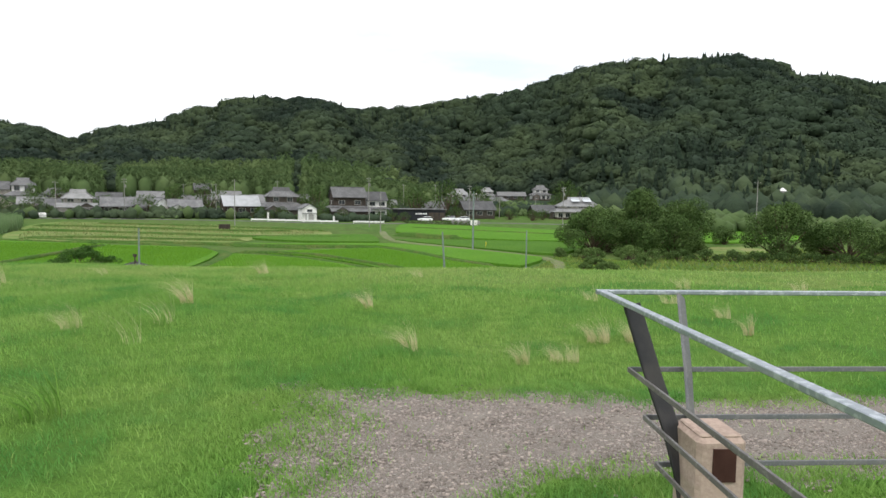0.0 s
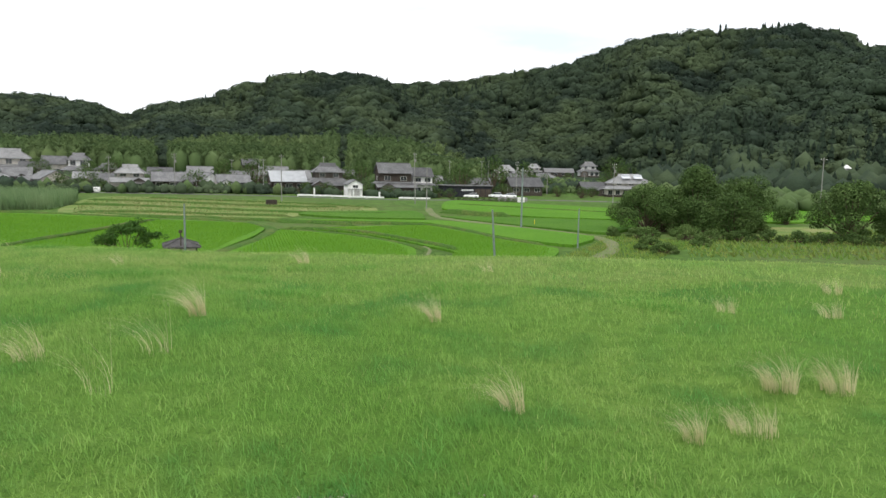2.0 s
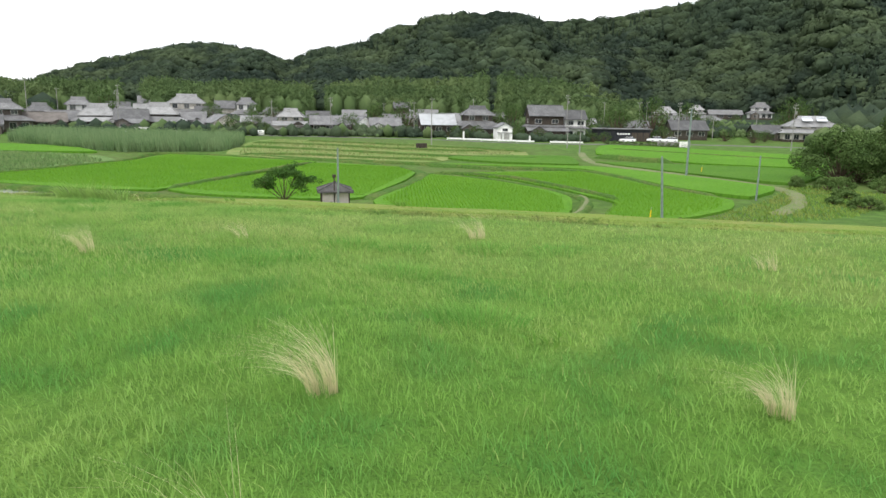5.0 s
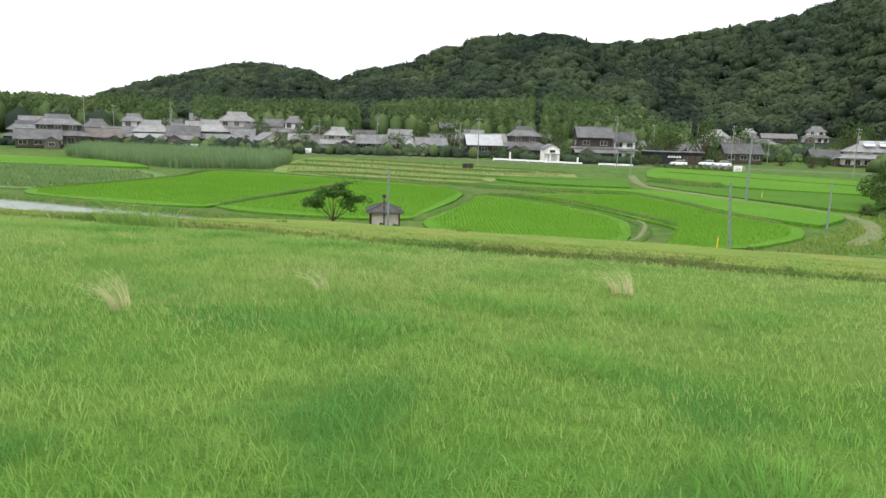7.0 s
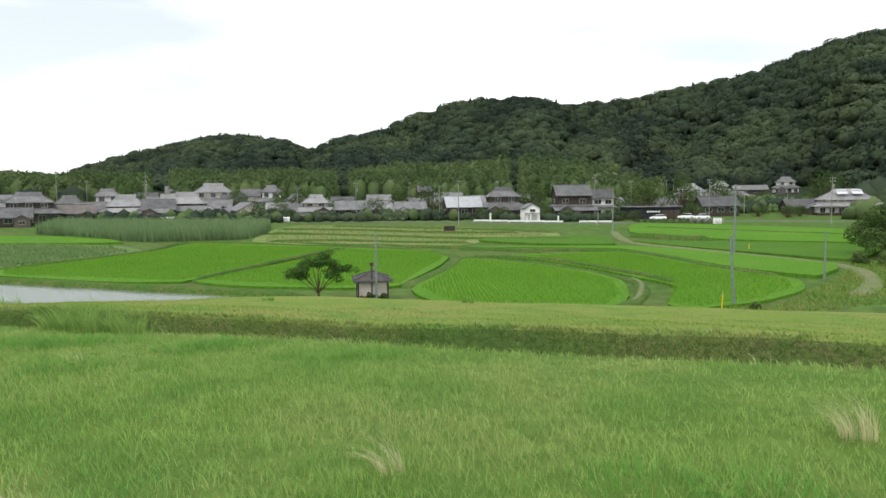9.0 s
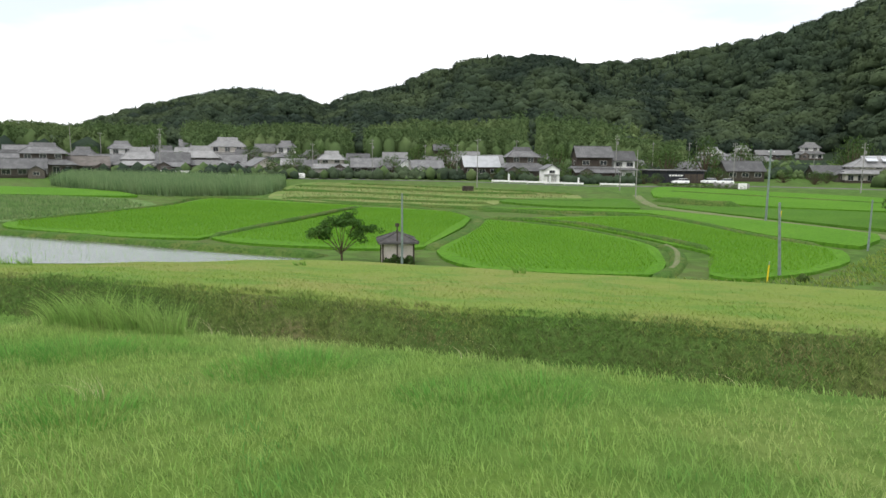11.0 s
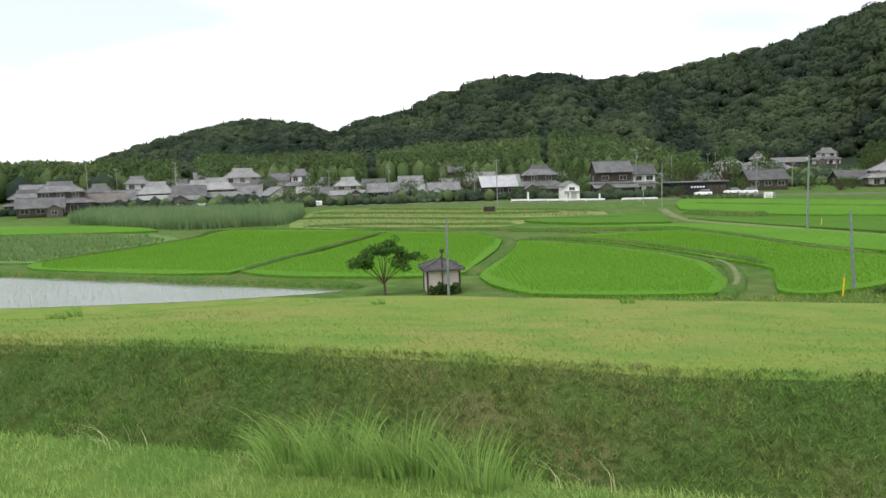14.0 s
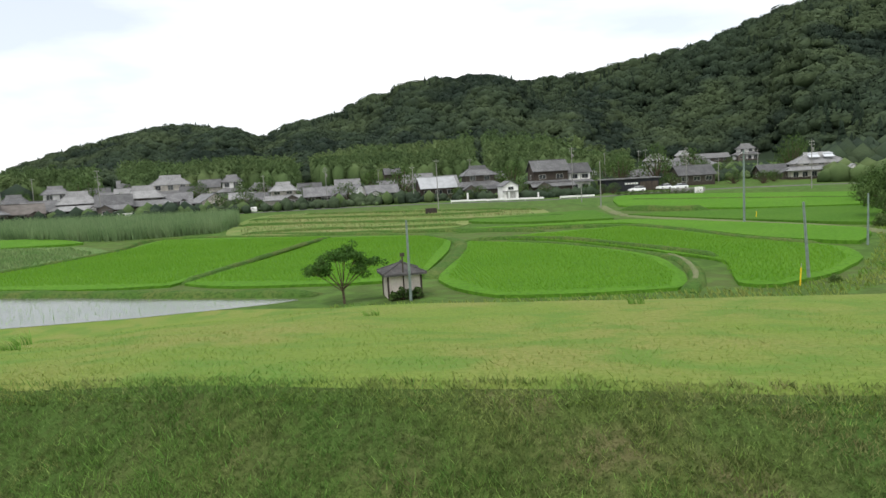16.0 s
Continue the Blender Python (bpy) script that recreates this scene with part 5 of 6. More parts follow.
wide = np.cross(out, rg.normal(size=p.shape))
wide *= 0.24 / np.linalg.norm(wide, axis=1)[:, None]
co = np.stack([p - wide, p + wide, p + out * ln], 1).reshape(-1, 3)
tagged(soup("bamboo_foliage", co, np.arange(len(co)).reshape(-1, 3), "bamboo"), "drooping light green bamboo leaf sprays", "bamboo", kind="stuff")
# mixed trees at the hill foot, right of the village
N = 640
b = np.concatenate([37 + 30 * rg.random(340), -52 + 30 * rg.random(300)])
r = np.concatenate([225 + 70 * rg.random(340), 255 + 70 * rg.random(300)])
x, y = cart(b, r)
s = 2.6 + 2.2 * rg.random(N)
tagged(scatter("hill_foot_trees", np.column_stack([x, y, hill_z(b, r) + s * 0.9]), np.column_stack([s, s, s * 1.2]), big, "forest", 6), "mixed leafy trees at the foot of the hill", "forest", kind="stuff")
N = 240
b = 37 + 29 * rg.random(N)
r = np.interp(b, [37, 66], [195, 150]) + 60 * rg.random(N)
x, y = cart(b, r)
s = 1.6 + 1.8 * rg.random(N)
tagged(scatter("hill_foot_shrubs", np.column_stack([x, y, valley(x, y) + s * 0.6]), np.column_stack([s, s, s]), big[:4], "bamboo", 8), "light green shrubs below the forest", "shrubs", kind="stuff")


# greenery that fills the gardens and lanes between the houses
N = 5200
x, y = -110 + 260 * rg.random(N), 197 + 75 * rg.random(N) ** 1.3
y = y + np.clip(x - 60, 0, 200) * 0.15
hm = np.array(HOMES)
gap = np.min(np.hypot(x[:, None] - hm[:, 0], y[:, None] - hm[:, 1]) - hm[:, 2] * 0.62, axis=1)
front = np.array([np.any((np.abs(x[i] - hm[:, 0]) < hm[:, 2] * 0.5) & (y[i] < hm[:, 1]) & (y[i] > hm[:, 1] - 9)) for i in range(N)])
s0 = 0.5 + 1.5 * rg.random(N) ** 2
ok = (gap > 0.8) & (~front | (s0 < 0.9)) & ((y > 203) | (rg.random(N) < 0.35)) & ~((x > 66) & (x < 92) & (y < 205))
x, y = x[ok], y[ok]
n = len(x)
s = s0[ok]
for name, sel, mat in (("garden_greenery", rg.random(n) < 0.55, "forest"), ("garden_greenery", None, "bamboo")):
    first = sel if sel is not None else ~last_sel
    last_sel = first
    tagged(scatter(name, np.column_stack([x, y, valley(x, y) + s * 0.7])[first], np.column_stack([s, s, s * 1.1])[first], big, mat, 9), "mixed garden shrubs and hedges between the village houses", "shrubs", kind="stuff")


# dark hedges and shrubs before the front row of houses
N = 620
x = -104 + 170 * rg.random(N)
y = np.interp(x, [-104, -60, -20, 24, 46, 66], [196, 202, 202.5, 198, 187, 186]) + 4.5 * rg.random(N)
ok = ~((x > 38.5) & (x < 45.5)) & ~((x > 22.5) & (x < 29.5) & (rg.random(N) < 0.7)) & ~((x > -41) & (x < -34) & (rg.random(N) < 0.8))
x, y = x[ok], y[ok]
s = 0.45 + 0.95 * rg.random(len(x)) ** 1.5
tagged(scatter("front_hedges", np.column_stack([x, y, valley(x, y) + s * 0.65]), np.column_stack([s * 1.2, s, s * 1.05]), big, "forest", 12), "dark uneven hedges in front of the village houses", "hedge", kind="stuff")


# ---- grass ----
def blades(name, x, y, z, h, wd, lean, mat, seed, segs=2, wind=(-0.5, 0.1)):
    """Single grass blades, each a tapered strip that bends over."""
    rg = np.random.default_rng(seed)
    n = len(x)
    a = rg.random(n) * 6.283
    l = lean * (0.3 + rg.random(n))
    dx, dy = np.cos(a) * l + wind[0] * lean, np.sin(a) * l + wind[1] * lean
    t = rg.random(n) * 6.283
    wx, wy = np.cos(t) * wd / 2, np.sin(t) * wd / 2
    base = np.stack([x, y, z], 1)
    side = np.stack([wx, wy, np.zeros(n)], 1)
    tip = base + np.stack([dx * h, dy * h, h], 1)
    if segs == 1:
        co = np.stack([base - side, base + side, tip], 1).reshape(-1, 3)
        f = np.arange(3 * n).reshape(n, 3)
    else:
        mid = base + np.stack([dx * h * 0.33, dy * h * 0.33, h * 0.58], 1)
        co = np.stack([base - side, base + side, mid - side * 0.75, mid + side * 0.75, tip], 1).reshape(-1, 3)
        i = np.arange(n)[:, None] * 5
        f = np.stack([i + [0, 1, 3], i + [0, 3, 2], i + [2, 3, 4]], 1).reshape(-1, 3)
    return soup(name, co, f, mat)


def arcs(name, x, y, z, h, wd, bend, mat, seed, segs=5):
    """Long blades that rise and nod over; bend n x 2 is how far each tip is carried, in heights."""
    rg = np.random.default_rng(seed)
    n = len(x)
    t = np.linspace(0, 1, segs + 1)
    a = rg.random(n) * 6.283
    side = np.stack([np.cos(a) * wd / 2, np.sin(a) * wd / 2, np.zeros(n)], 1)
    reach = np.hypot(bend[:, 0], bend[:, 1])
    rows = []
    for k in t:
        mid = np.stack([x + bend[:, 0] * h * k ** 2.2, y + bend[:, 1] * h * k ** 2.2, z + h * (k - 0.30 * np.minimum(reach, 1.6) * k ** 3)], 1)
        q = side * (1 - 0.85 * k)
        rows += [mid - q, mid + q]
    m = 2 * (segs + 1)
    co = np.stack(rows, 1).reshape(-1, 3)
    i = np.arange(n)[:, None] * m
    f = np.concatenate([i + [2 * k, 2 * k + 1, 2 * k + 3, 2 * k + 2] for k in range(segs)], 0)
    return soup(name, co, f, mat)


LINE_U = np.array([-0.7, -1.1, -1.5, -3.0, -4.3, -6.2, -8.3, -10.2, -12.0])
LINE_W = np.array([7.5, 8.5, 10.5, 12.5, 15.0, 17.5, 19.0, 20.0, 20.5])


def off_line(u, w):
    return np.min(np.hypot(u[:, None] - LINE_U, w[:, None] - LINE_W), axis=1)


def near_edge(u):
    return np.interp(u, [-1.6, -0.5, 0.0, 0.5, 9], [7.2, 7.3, 7.75, 7.86, 7.95])


def in_gravel(u, w):
    e = 0.10 * np.sin(u * 3.1) + 0.07 * np.sin(u * 7.7 + 1) + 0.05 * np.sin(u * 17)
    k = 0.08 * np.sin(w * 5) + 0.05 * np.sin(w * 13)
    return (w > near_edge(u) + e) & (w < 9.50 + e) & (u > -1.50 + k)


rg = np.random.default_rng(21)
u, w = -26 + 46 * rg.random(1500000), 5.6 + 15.9 * rg.random(1500000)
d = off_line(u, w)
keep = rg.random(len(u)) < (0.55 + 0.6 * bumps(u, w, 0.13, 1)) / (1 + (d / 2.6) ** 2)
bare = in_gravel(u, w)
inner = np.minimum(np.minimum(w - near_edge(u), 9.50 - w), (u + 1.50) * 0.6)
keep &= ~bare | (rg.random(len(u)) < np.clip(0.85 - inner / 0.55, 0.02, 1))
u, w, d = u[keep], w[keep], d[keep]
x, y = site(u, w)
z = ground(x, y)
patch = bumps(u, w, 0.75, 2) * bumps(u, w * 1.5, 1.9, 3)
tufty = bumps(u, w, 0.16, 4) ** 1.5
h = (0.020 + 0.030 * rg.random(len(u)) + 0.042 * tufty + 0.055 * patch * rg.random(len(u))) * np.interp(w, [8, 10, 14, 19, 20.5], [0.75, 0.9, 1.1, 1.0, 0.8])
wd = 0.0050 + 0.0009 * d
pale = rg.random(len(u)) < np.interp(w + 2.4 * (bumps(u, w, 1.3, 14) - 0.5), [14.0, 16.0, 18.5], [0.04, 0.5, 0.85])
for sel, skin, label in ((~pale, "blade", "dense fresh green mown grass on the site"), (pale, "pale_blade", "paler dry grass among the lawn near the ditch")):
    tagged(blades("lawn_grass", x[sel], y[sel], z[sel] - 0.005, h[sel], wd[sel], 0.75, skin, 22, 2, (-0.25, 0.05)), label, "grass", kind="stuff")
ru, rw = -1.9 + 8.5 * rg.random(260000), 7.0 + 2.8 * rg.random(260000)
rin = np.minimum(np.minimum(rw - near_edge(ru), 9.50 - rw), (ru + 1.40) * 0.5)
keep = rg.random(len(ru)) < np.clip(1.0 - np.abs(rin) / 0.34, 0, 1) * (0.15 + 0.85 * bumps(ru, rw, 0.17, 12) ** 1.4) + 0.012 * (bumps(ru, rw, 0.3, 13) > 0.72)
ru, rw = ru[keep], rw[keep]
rx, ry = site(ru, rw)
fringe = blades("gravel_edge_grass", rx, ry, ground(rx, ry), 0.018 + 0.035 * rg.random(len(rx)), 0.0065 + 0 * rx, 0.9, "blade", 27, 2, (-0.2, 0.05))
tagged(fringe, "thin grass creeping into the edge of the gravel", "grass", kind="stuff")

# the ditch bank: short dull grass on the slope, yellower on top
u, w = -32 + 54 * rg.random(520000), 21.3 + 4.7 * rg.random(520000)
keep = rg.random(len(u)) < (0.35 + bumps(u, w, 0.3, 5)) / (1 + (off_line(u, w) / 11) ** 2)
u, w = u[keep], w[keep]
x, y = site(u, w)
# fresher, longer growth down in the ditch, thin dry growth on the upper slope
low = rg.random(len(u)) < np.clip((24.75 + 1.1 * bumps(u, w, 1.4, 6) - 0.5 - w) / 0.9, 0.06, 1)
h = (0.03 + 0.05 * rg.random(len(u)) ** 1.5 + 0.065 * bumps(u, w, 0.22, 7) ** 2) * np.where(low, 1.35, 1.0) * np.interp(w, [21.3, 21.9, 22.6], [0.5, 0.6, 1])
wd = 0.011 + 0.008 * rg.random(len(u))
for sel, skin, label in ((~low, "bank_blade", "dull brownish green grass on the ditch bank"), (low, "ditch_blade", "fresh green grass low in the ditch")):
    tagged(blades("bank_grass", x[sel], y[sel], ground(x[sel], y[sel]) - 0.01, h[sel], wd[sel], 0.9, skin, 23, 1, (-0.1, 0.0)), label, "grass", kind="stuff")
u, w = -48 + 84 * rg.random(90000), 25.5 + 13 * rg.random(90000) ** 1.9
x, y = site(u, w)
h = 0.02 + 0.04 * rg.random(len(u)) + 0.05 * bumps(u, w, 0.8, 8) ** 2
tagged(blades("bank_top_grass", x, y, ground(x, y) - 0.01, h, 0.010 + 0.010 * rg.random(len(u)), 1.3, "bank_top_blade", 24, 1, (-0.1, 0.0)), "yellowish green grass on the bank top", "grass", kind="stuff")


def tuft(x, y, n, h, spread, mat, seed, label, name="dry_grass_tuft", wd=0.0036, lean=0.5, category="grass tuft", group="dry grass tufts", wind=(-1.15, -0.1)):
    rg = np.random.default_rng(seed)
    a, q = rg.random(n) * 6.283, spread * np.sqrt(rg.random(n))
    px, py = x + q * np.cos(a), y + q * np.sin(a)
    tall, wide = h * (0.5 + 0.6 * rg.random(n)), wd * (0.7 + 0.6 * rg.random(n))
    if mat in ("straw", "weed", "lip_blade"):
        bend = np.stack([np.cos(a), np.sin(a)], 1) * (0.35 * q / spread + 0.15)[:, None] + np.array(wind) * (0.35 + 0.6 * rg.random(n))[:, None]
        ob = arcs(name, px, py, ground(px, py) - 0.01, tall * 1.12, wide, bend, mat, seed)
    else:
        ob = blades(name, px, py, ground(px, py) - 0.01, tall, wide, lean, mat, seed, 2, wind)
    return tagged(ob, label, category, group)


DRY = "pale straw-coloured dry grass tuft in the lawn"
for i, (x, y, n, h, s) in enumerate(((3.64, 13.07, 70, 0.32, 0.09), (1.40, 13.23, 90, 0.36, 0.10), (3.21, 10.40, 60, 0.30, 0.10), (4.08, 9.80, 55, 0.26, 0.08), (5.41, 10.45, 120, 0.30, 0.16), (5.75, 10.25, 100, 0.30, 0.15), (4.59, 9.88, 90, 0.22, 0.2), (7.76, 10.97, 60, 0.22, 0.12), (6.99, 9.88, 60, 0.28, 0.07), (-1.26, 17.66, 55, 0.34, 0.1), (3.17, 18.75, 70, 0.34, 0.14), (0.24, 18.35, 30, 0.26, 0.1), (0.25, 12.26, 38, 0.30, 0.14), (0.82, 11.27, 8, 0.5, 0.12), (1.12, 12.05, 16, 0.4, 0.14), (9.2, 13.2, 60, 0.25, 0.15), (8.0, 12.2, 60, 0.25, 0.15), (6.9, 12.6, 60, 0.22, 0.14), (10.5, 12.0, 60, 0.25, 0.15), (5.6, 16.2, 40, 0.25, 0.12), (-3.0, 20.4, 8, 0.16, 0.10), (-2.6, 21.4, 12, 0.2, 0.1), (-9.3, 23.6, 40, 0.55, 0.12))):
    tuft(x, y, int(n * 2.2), h * 1.05, s * 0.75, "straw", 200 + i, DRY, wd=0.0030)
for i, (x, y, n, h, s) in enumerate(((0.34, 9.4, 40, 0.38, 0.12), (-0.2, 9.9, 30, 0.3, 0.14), (2.63, 14.07, 9, 0.16, 0.05), (2.75, 14.05, 10, 0.18, 0.05), (2.86, 14.1, 8, 0.15, 0.05), (2.92, 14.3, 8, 0.16, 0.04))):
    tuft(x, y, n, h, s, "weed", 240 + i, "tall fresh green weed in the lawn", "lawn_weed", 0.014, 0.7, "weed", "lawn weeds")
# deeper green, bushier patches in the lawn
for i, (x, y) in enumerate(((-3.5, 22.35), (-3.15, 22.55), (-2.8, 22.75), (-1.75, 22.05), (-1.45, 22.15), (-0.45, 21.35), (0.1, 21.5), (0.5, 16.9), (1.0, 17.2), (2.1, 18.0), (1.55, 18.1), (3.85, 17.6), (3.1, 17.9), (2.0, 16.45), (6.2, 13.0), (-2.6, 21.1), (2.4, 14.6), (4.6, 14.9))):
    tuft(x, y, 420, 0.10 + 0.03 * math.sin(i * 2.1), 0.36, "clump_blade", 340 + i, "bushy deep green patch of longer lawn grass", "grass_clump", 0.006, 0.8, "grass clump", "bushy lawn patches", (-0.1, 0.0))["kind"] = "stuff"
for i, (u, w, h) in enumerate(((-26.5, 34.0, 0.42), (-10.2, 38.0, 0.40), (-24.0, 31.0, 0.30), (-33.0, 33.0, 0.38), (-17.5, 36.5, 0.22))):
    x, y = site(u, w)
    tuft(x, y, 46, h, 0.22, "weed", 460 + i, "leafy green weed on the bank top", "bank_weed", 0.026, 0.7, "weed", "bank weeds")
# long fresh grass along the ditch's near lip
for i in range(15):
    x, y = site(-11.95 + 0.088 * i + 0.06 * math.sin(i * 5), 21.15 + 0.2 * math.sin(i * 2.3))
    tuft(x, y, 85, 0.33 + 0.12 * math.sin(i * 1.7), 0.19, "lip_blade", 260 + i, "long arching green grass on the ditch lip", "lip_grass", 0.012, 0.6, "grass tuft", "long grass on the lip", (-0.2, -0.05))
for i in range(16):
    x, y = site(-19 + 1.15 * i + 0.4 * math.sin(i * 3), 21.2 + 0.2 * math.sin(i * 2.3))
    tuft(x, y, 7, 0.15 + 0.07 * (i % 3), 0.2, "straw", 300 + i, "thin dry stalks on the ditch lip", "lip_stalks", 0.0045, 0.5, "grass tuft", "dry stalks on the lip")["kind"] = "stuff"


# rice plants in rows, reeds, seedlings
def inside(px, py, poly):
    c = np.zeros(len(px), bool)
    q = np.array(poly)
    for i in range(len(q)):
        (x0, y0), (x1, y1) = q[i - 1], q[i]
        if y0 != y1:
            c ^= ((y0 > py) != (y1 > py)) & (px < (x1 - x0) * (py - y0) / (y1 - y0) + x0)
    return c


def rows_of(poly, step, angle, seed):
    rg = np.random.default_rng(seed)
    q = np.array(poly)
    cx, cy = q.mean(0)
    rad = np.hypot(*(q - (cx, cy)).T).max()
    g = np.arange(-rad, rad, step)
    a, b = [v.ravel() for v in np.meshgrid(g, g)]
    a, b = a + step * 0.22 * rg.normal(size=len(a)), b + step * 0.10 * rg.normal(size=len(a))
    c, s = math.cos(angle), math.sin(angle)
    px, py = cx + a * c - b * s, cy + a * s + b * c
    k = inside(px, py, poly)
    return px[k], py[k]


def plants(name, poly, step, angle, per, h, wd, mat, seed, label, category, lift=0.0, lean=0.35):
    px, py = rows_of(poly, step, angle, seed)
    rg = np.random.default_rng(seed + 1)
    px, py = np.repeat(px, per), np.repeat(py, per)
    n = len(px)
    px, py = px + 0.06 * rg.normal(size=n), py + 0.06 * rg.normal(size=n)
    hh = h * (0.75 + 0.45 * rg.random(n))
    ob = blades(name, px, py, valley(px, py) + lift, hh, wd * (0.7 + 0.6 * rg.random(n)), lean, mat, seed, 1)
    return tagged(ob, label, category, kind="stuff")


for i, poly in enumerate(RICE_NEAR):
    plants("rice_plants", poly, 0.34, 0.5 + 0.5 * i, 4, 0.22, 0.045, "rice_blade", 400 + i, "young rice plants standing in rows", "rice", 0.22)
plants("rice_seedlings", WATER_PLOT, 0.62, 0.4, 2, 0.22, 0.016, "rice_blade", 420, "thin rice seedlings rising from the water", "rice", 0.02, 0.2)
REEDS = [(-72, 168), (-55, 152), (-40, 143.5), (-24, 147), (-22, 160), (-24, 180), (-78, 192)]
plants("reed_bed", REEDS, 0.6, 0.3, 6, 2.6, 0.14, "reed", 430, "tall dense grey-green reed bed", "reeds", 0.0, 0.18)
plants("scrub_growth", [(-98, 129), (-62, 107), (-45, 100), (-41, 109), (-37, 123), (-44, 134), (-58, 140), (-98, 146)], 0.7, 0.3, 5, 0.55, 0.2, "scrub_leaf", 431, "rough weeds in an untended plot", "weeds", 0.1, 0.4)
plants("fallow_stubble", [(-21, 163), (-17, 185), (22, 168), (36, 153), (33, 141), (10, 150), (-10, 157)], 0.9, 1.0, 3, 0.4, 0.15, "stubble", 432, "straw and weeds in a fallow plot", "weeds", 0.08, 0.5)
plants("fallow_stubble", [(-19, 138), (-21, 156), (-10, 152.5), (10, 145.5), (19, 137), (13, 129), (-5, 133)], 0.9, 0.6, 3, 0.35, 0.15, "stubble", 435, "straw and weeds in a fallow plot", "weeds", 0.08, 0.5)
plants("verge_growth", [(-6, 62), (22, 55), (44, 62), (62, 76), (58, 90), (44, 74), (30, 61), (22, 59.5), (5, 63), (-5, 66)], 0.5, 0.2, 3, 0.3, 0.12, "bank_top_blade", 433, "rough yellowish grass on the field verge", "grass", 0.0, 0.6)
plants("verge_growth", [(50, 64), (100, 45), (130, 60), (110, 90), (70, 80), (58, 74)], 0.9, 0.2, 3, 0.45, 0.2, "bank_top_blade", 434, "rough yellowish grass on the field verge", "grass", 0.0, 0.6)


# ---- gravel patch ----
gu, gt = np.linspace(-1.50, 9.0, 107), np.linspace(0, 1, 27)
T, Bq = np.meshgrid(gt, gu, indexing="ij")
ee = 0.10 * np.sin(Bq * 3.1) + 0.07 * np.sin(Bq * 7.7 + 1)
A = near_edge(Bq) - 0.05 + (9.61 - near_edge(Bq)) * T
A2 = A + ee * np.where(np.abs(T - 0.5) > 0.44, 1, 0.4)
Bx = Bq + 0.09 * np.sin(A * 5) * (Bq < -1.2)
X, Y = site(Bx, A2)
rim = np.minimum(np.minimum(T, 1 - T) * 2, Bq + 1.50)
bed = grid_mesh("gravel_bed", X, Y, ground(X, Y) - np.where(rim < 0.05, 0.06, 0) + 0.008 + 0.004 * np.sin(Bq * 9) * np.sin(A * 11), "gravel_bed")
tagged(bed, "patch of brownish grey gravel in the lawn", "gravel", kind="structure")
rg = np.random.default_rng(31)
stone = [lump(80 + k, 1, 0.5) for k in range(5)]
n = 30000
u, w = -1.7 + 8 * rg.random(n) ** 1.4, 7.2 + 2.5 * rg.random(n)
k = in_gravel(u, w) | (rg.random(n) < 0.025)
u, w = u[k], w[k]
x, y = site(u, w)
s = 0.0042 + 0.0075 * rg.random(len(x)) ** 2
tagged(scatter("gravel_stones", np.column_stack([x, y, ground(x, y) + 0.008]), np.column_stack([s * 1.2, s, s * 0.7]), stone, "gravel", 32), "loose small brown and grey gravel stones", "gravel", kind="stuff")


# ---- railing and stone pillar ----
RAILS = ((1.03, 0.00, 0.00), (0.745, 0.06, 0.19), (0.575, 0.10, 0.27), (0.41, 0.13, 0.33), (0.24, 0.15, 0.37))
RU, RW = 0.165, 7.415


def bar(bm, pts, half_w, half_t, side):
    """A flat bar swept through pts; side is the direction of its width."""
    rows = []
    for i, p in enumerate(pts):
        p = Vector(p)
        d = (Vector(pts[min(i + 1, len(pts) - 1)]) - Vector(pts[max(i - 1, 0)])).normalized()
        s = Vector(side)
        s = (s - d * s.dot(d)).normalized()
        t = d.cross(s)
        rows.append([bm.verts.new(p + s * a * half_w + t * b * half_t) for a, b in ((-1, -0.7), (-0.85, -1), (0.85, -1), (1, -0.7), (1, 0.7), (0.85, 1), (-0.85, 1), (-1, 0.7))])
    for a, b in zip(rows, rows[1:]):
        for i in range(8):
            j = (i + 1) % 8
            bm.faces.new((a[i], a[j], b[j], b[i]))
    bm.faces.new(rows[0][::-1])
    bm.faces.new(rows[-1])
    bmesh.ops.recalc_face_normals(bm, faces=bm.faces[:])


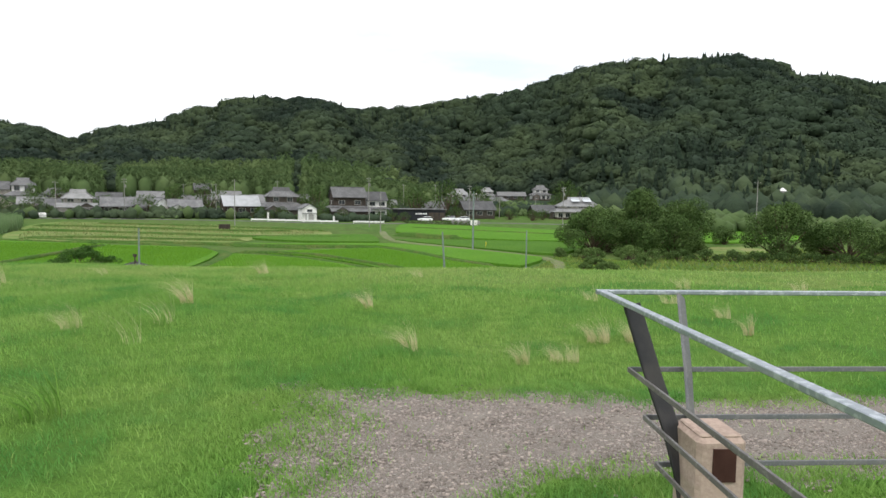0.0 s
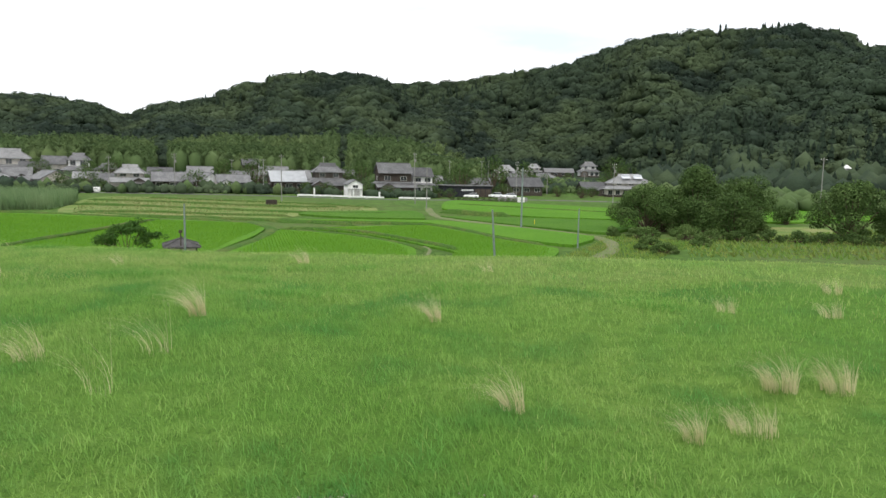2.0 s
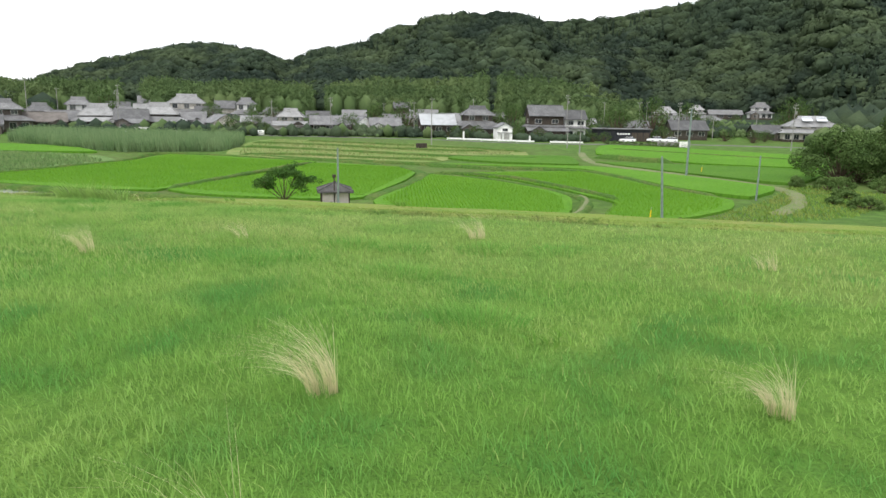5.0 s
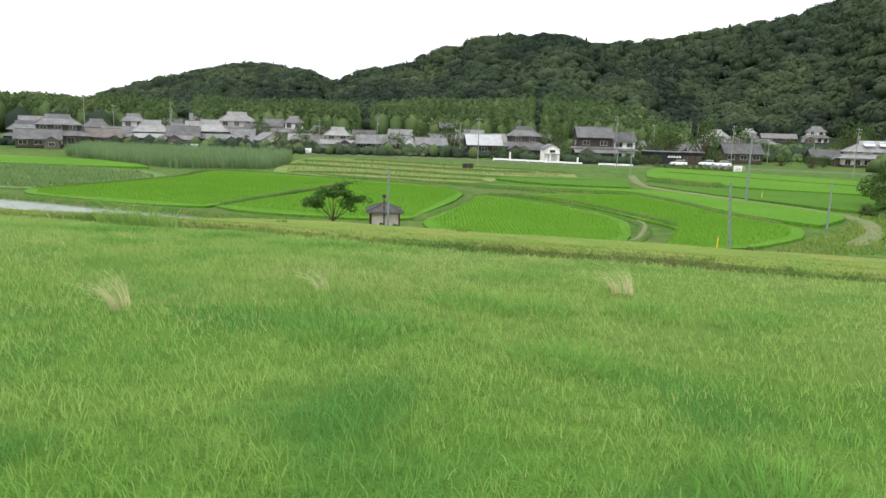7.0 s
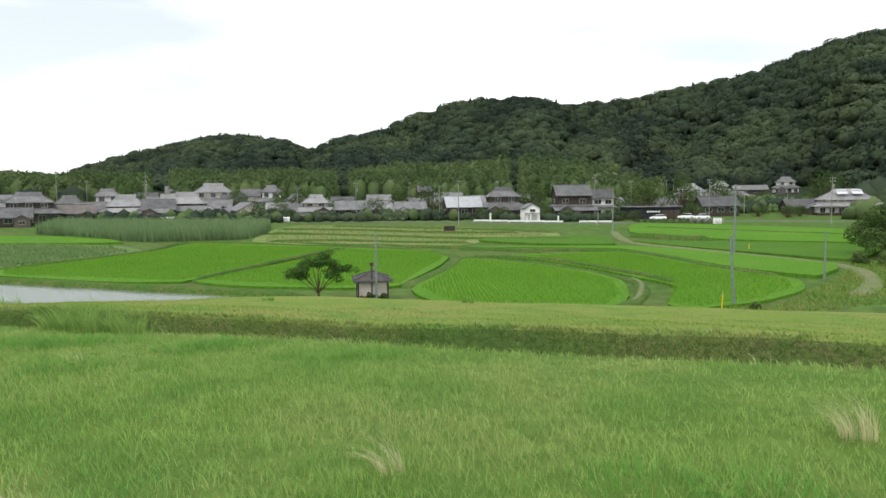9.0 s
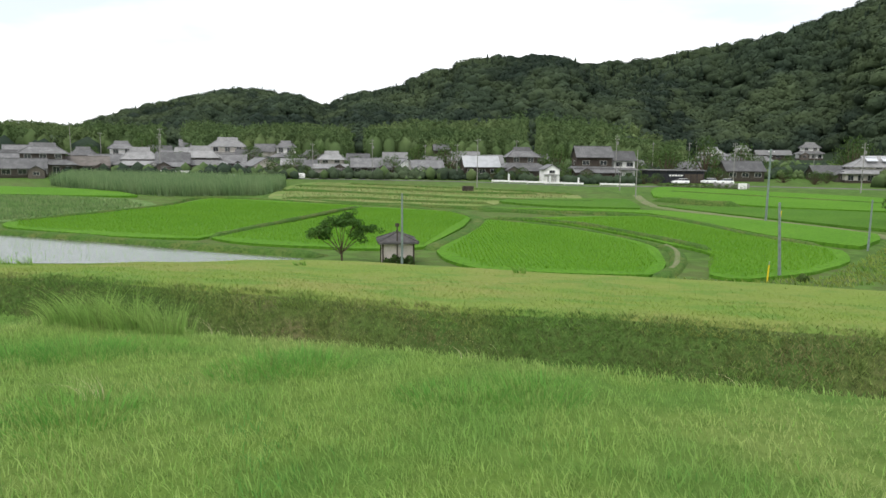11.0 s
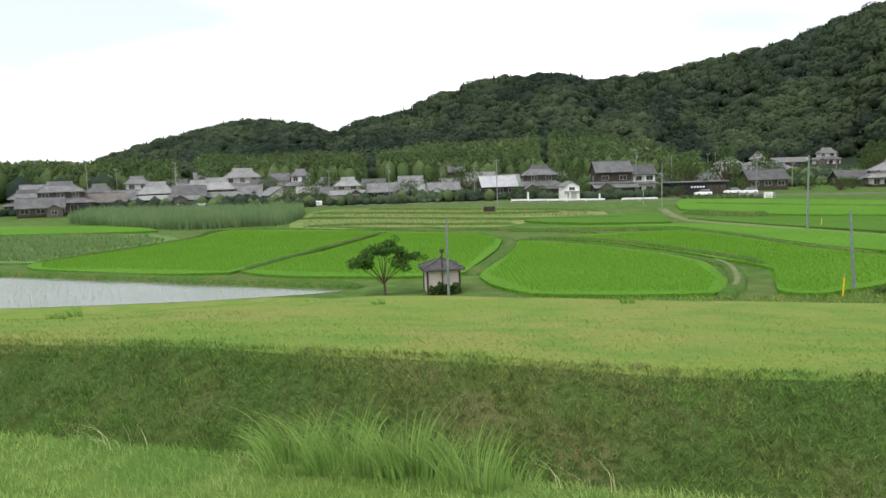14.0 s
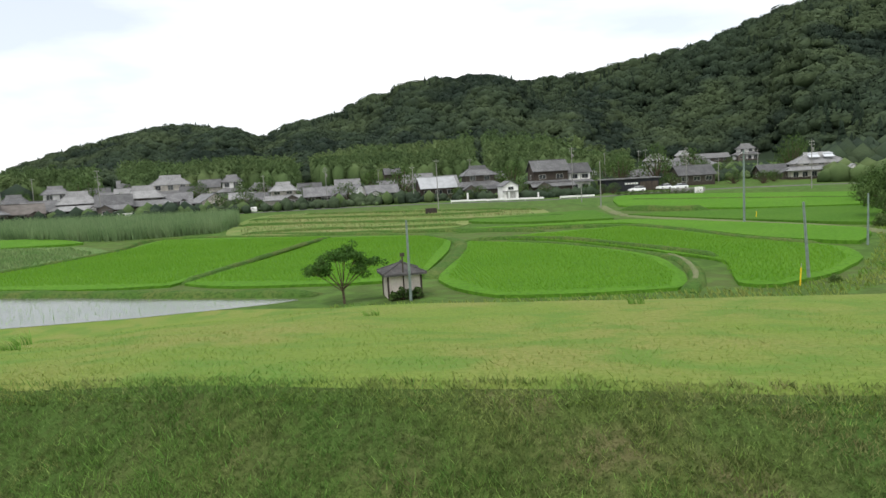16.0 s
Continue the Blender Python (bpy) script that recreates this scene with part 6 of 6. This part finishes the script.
fence = thing("railing", 0, 0, 0, math.degrees(math.atan2(-SW, CW)), "galvanised steel railing with curved dark posts at a corner", "railing")
for k, (z, du, dw) in enumerate(RAILS):
    hw, ht = (0.015, 0.009) if k == 0 else (0.0095, 0.005)
    bm = bmesh.new()
    if k == 0:
        bar(bm, [(RU + du, RW - dw - 0.0, z), (RU + du, 2.2, z)], hw, ht, (1, 0, 0))
    else:
        bar(bm, [(RU + du, RW - dw, z), (RU + du, 2.2, z)], ht, hw, (1, 0, 0))
    part("side_rail", bm, "galv" if k < 1 else "rail_steel", fence)
    bm = bmesh.new()
    if k == 0:
        bar(bm, [(RU + du - 0.024, RW - dw + 0.001, z + 0.001), (6.4, RW - dw, z)], hw, ht, (0, 1, 0))
    else:
        bar(bm, [(RU + du, RW - dw, z), (6.4, RW - dw, z)], ht, hw, (0, 1, 0))
    part("front_rail", bm, "galv" if k < 1 else "grey_steel", fence)


def side_post(w):
    bm = bmesh.new()
    zs = [1.02, 0.93, 0.84, 0.745, 0.66, 0.575, 0.41, 0.24, 0.1, -0.1]
    q = [float(np.interp(-z, [-1.03, -0.745, -0.575, -0.41, -0.24, 0.1], [0.0, 0.06, 0.10, 0.13, 0.15, 0.16])) for z in zs]
    bar(bm, [(RU + 1.35 * o + 0.030, w - o * 0.9, z) for o, z in zip(q, zs)], 0.038, 0.007, (1, 0.35, 0))
    part("post", bm, "dark_steel", fence, "curved dark steel post")


def front_post(u):
    bm = bmesh.new()
    zs = [1.02, 0.93, 0.84, 0.745, 0.66, 0.575, 0.41, 0.24, 0.1, -0.1]
    q = [float(np.interp(-z, [-1.03, -0.745, -0.575, -0.41, -0.24, 0.1], [0.0, 0.19, 0.27, 0.33, 0.37, 0.4])) for z in zs]
    bar(bm, [(u + 0.05 - 0.2 * o, RW - o - 0.04, z) for o, z in zip(q, zs)], 0.034, 0.007, (0.62, 0.78, 0))
    part("post", bm, "grey_steel", fence, "curved grey steel post")


for w in (7.14, 5.3, 3.4):
    side_post(w)
for u in (0.44, 2.3, 4.1, 5.9):
    front_post(u)

pillar = thing("stone_pillar", *site(0.45, 6.97), 0, math.degrees(math.atan2(-SW, CW)), "short pinkish stone pillar with a dark square panel", "pillar")
bm = bmesh.new()
box(bm, -0.09, -0.10, -0.1, 0.09, 0.115, 0.585, 0.016)
part("shaft", bm, "pillar", pillar)
bm = bmesh.new()
box(bm, -0.036, -0.106, 0.43, 0.048, -0.099, 0.55)
part("panel", bm, "dark_panel", pillar)
bm = bmesh.new()
box(bm, -0.076, -0.085, 0.582, 0.076, 0.1, 0.596, 0.006)
part("cap", bm, "pillar", pillar)
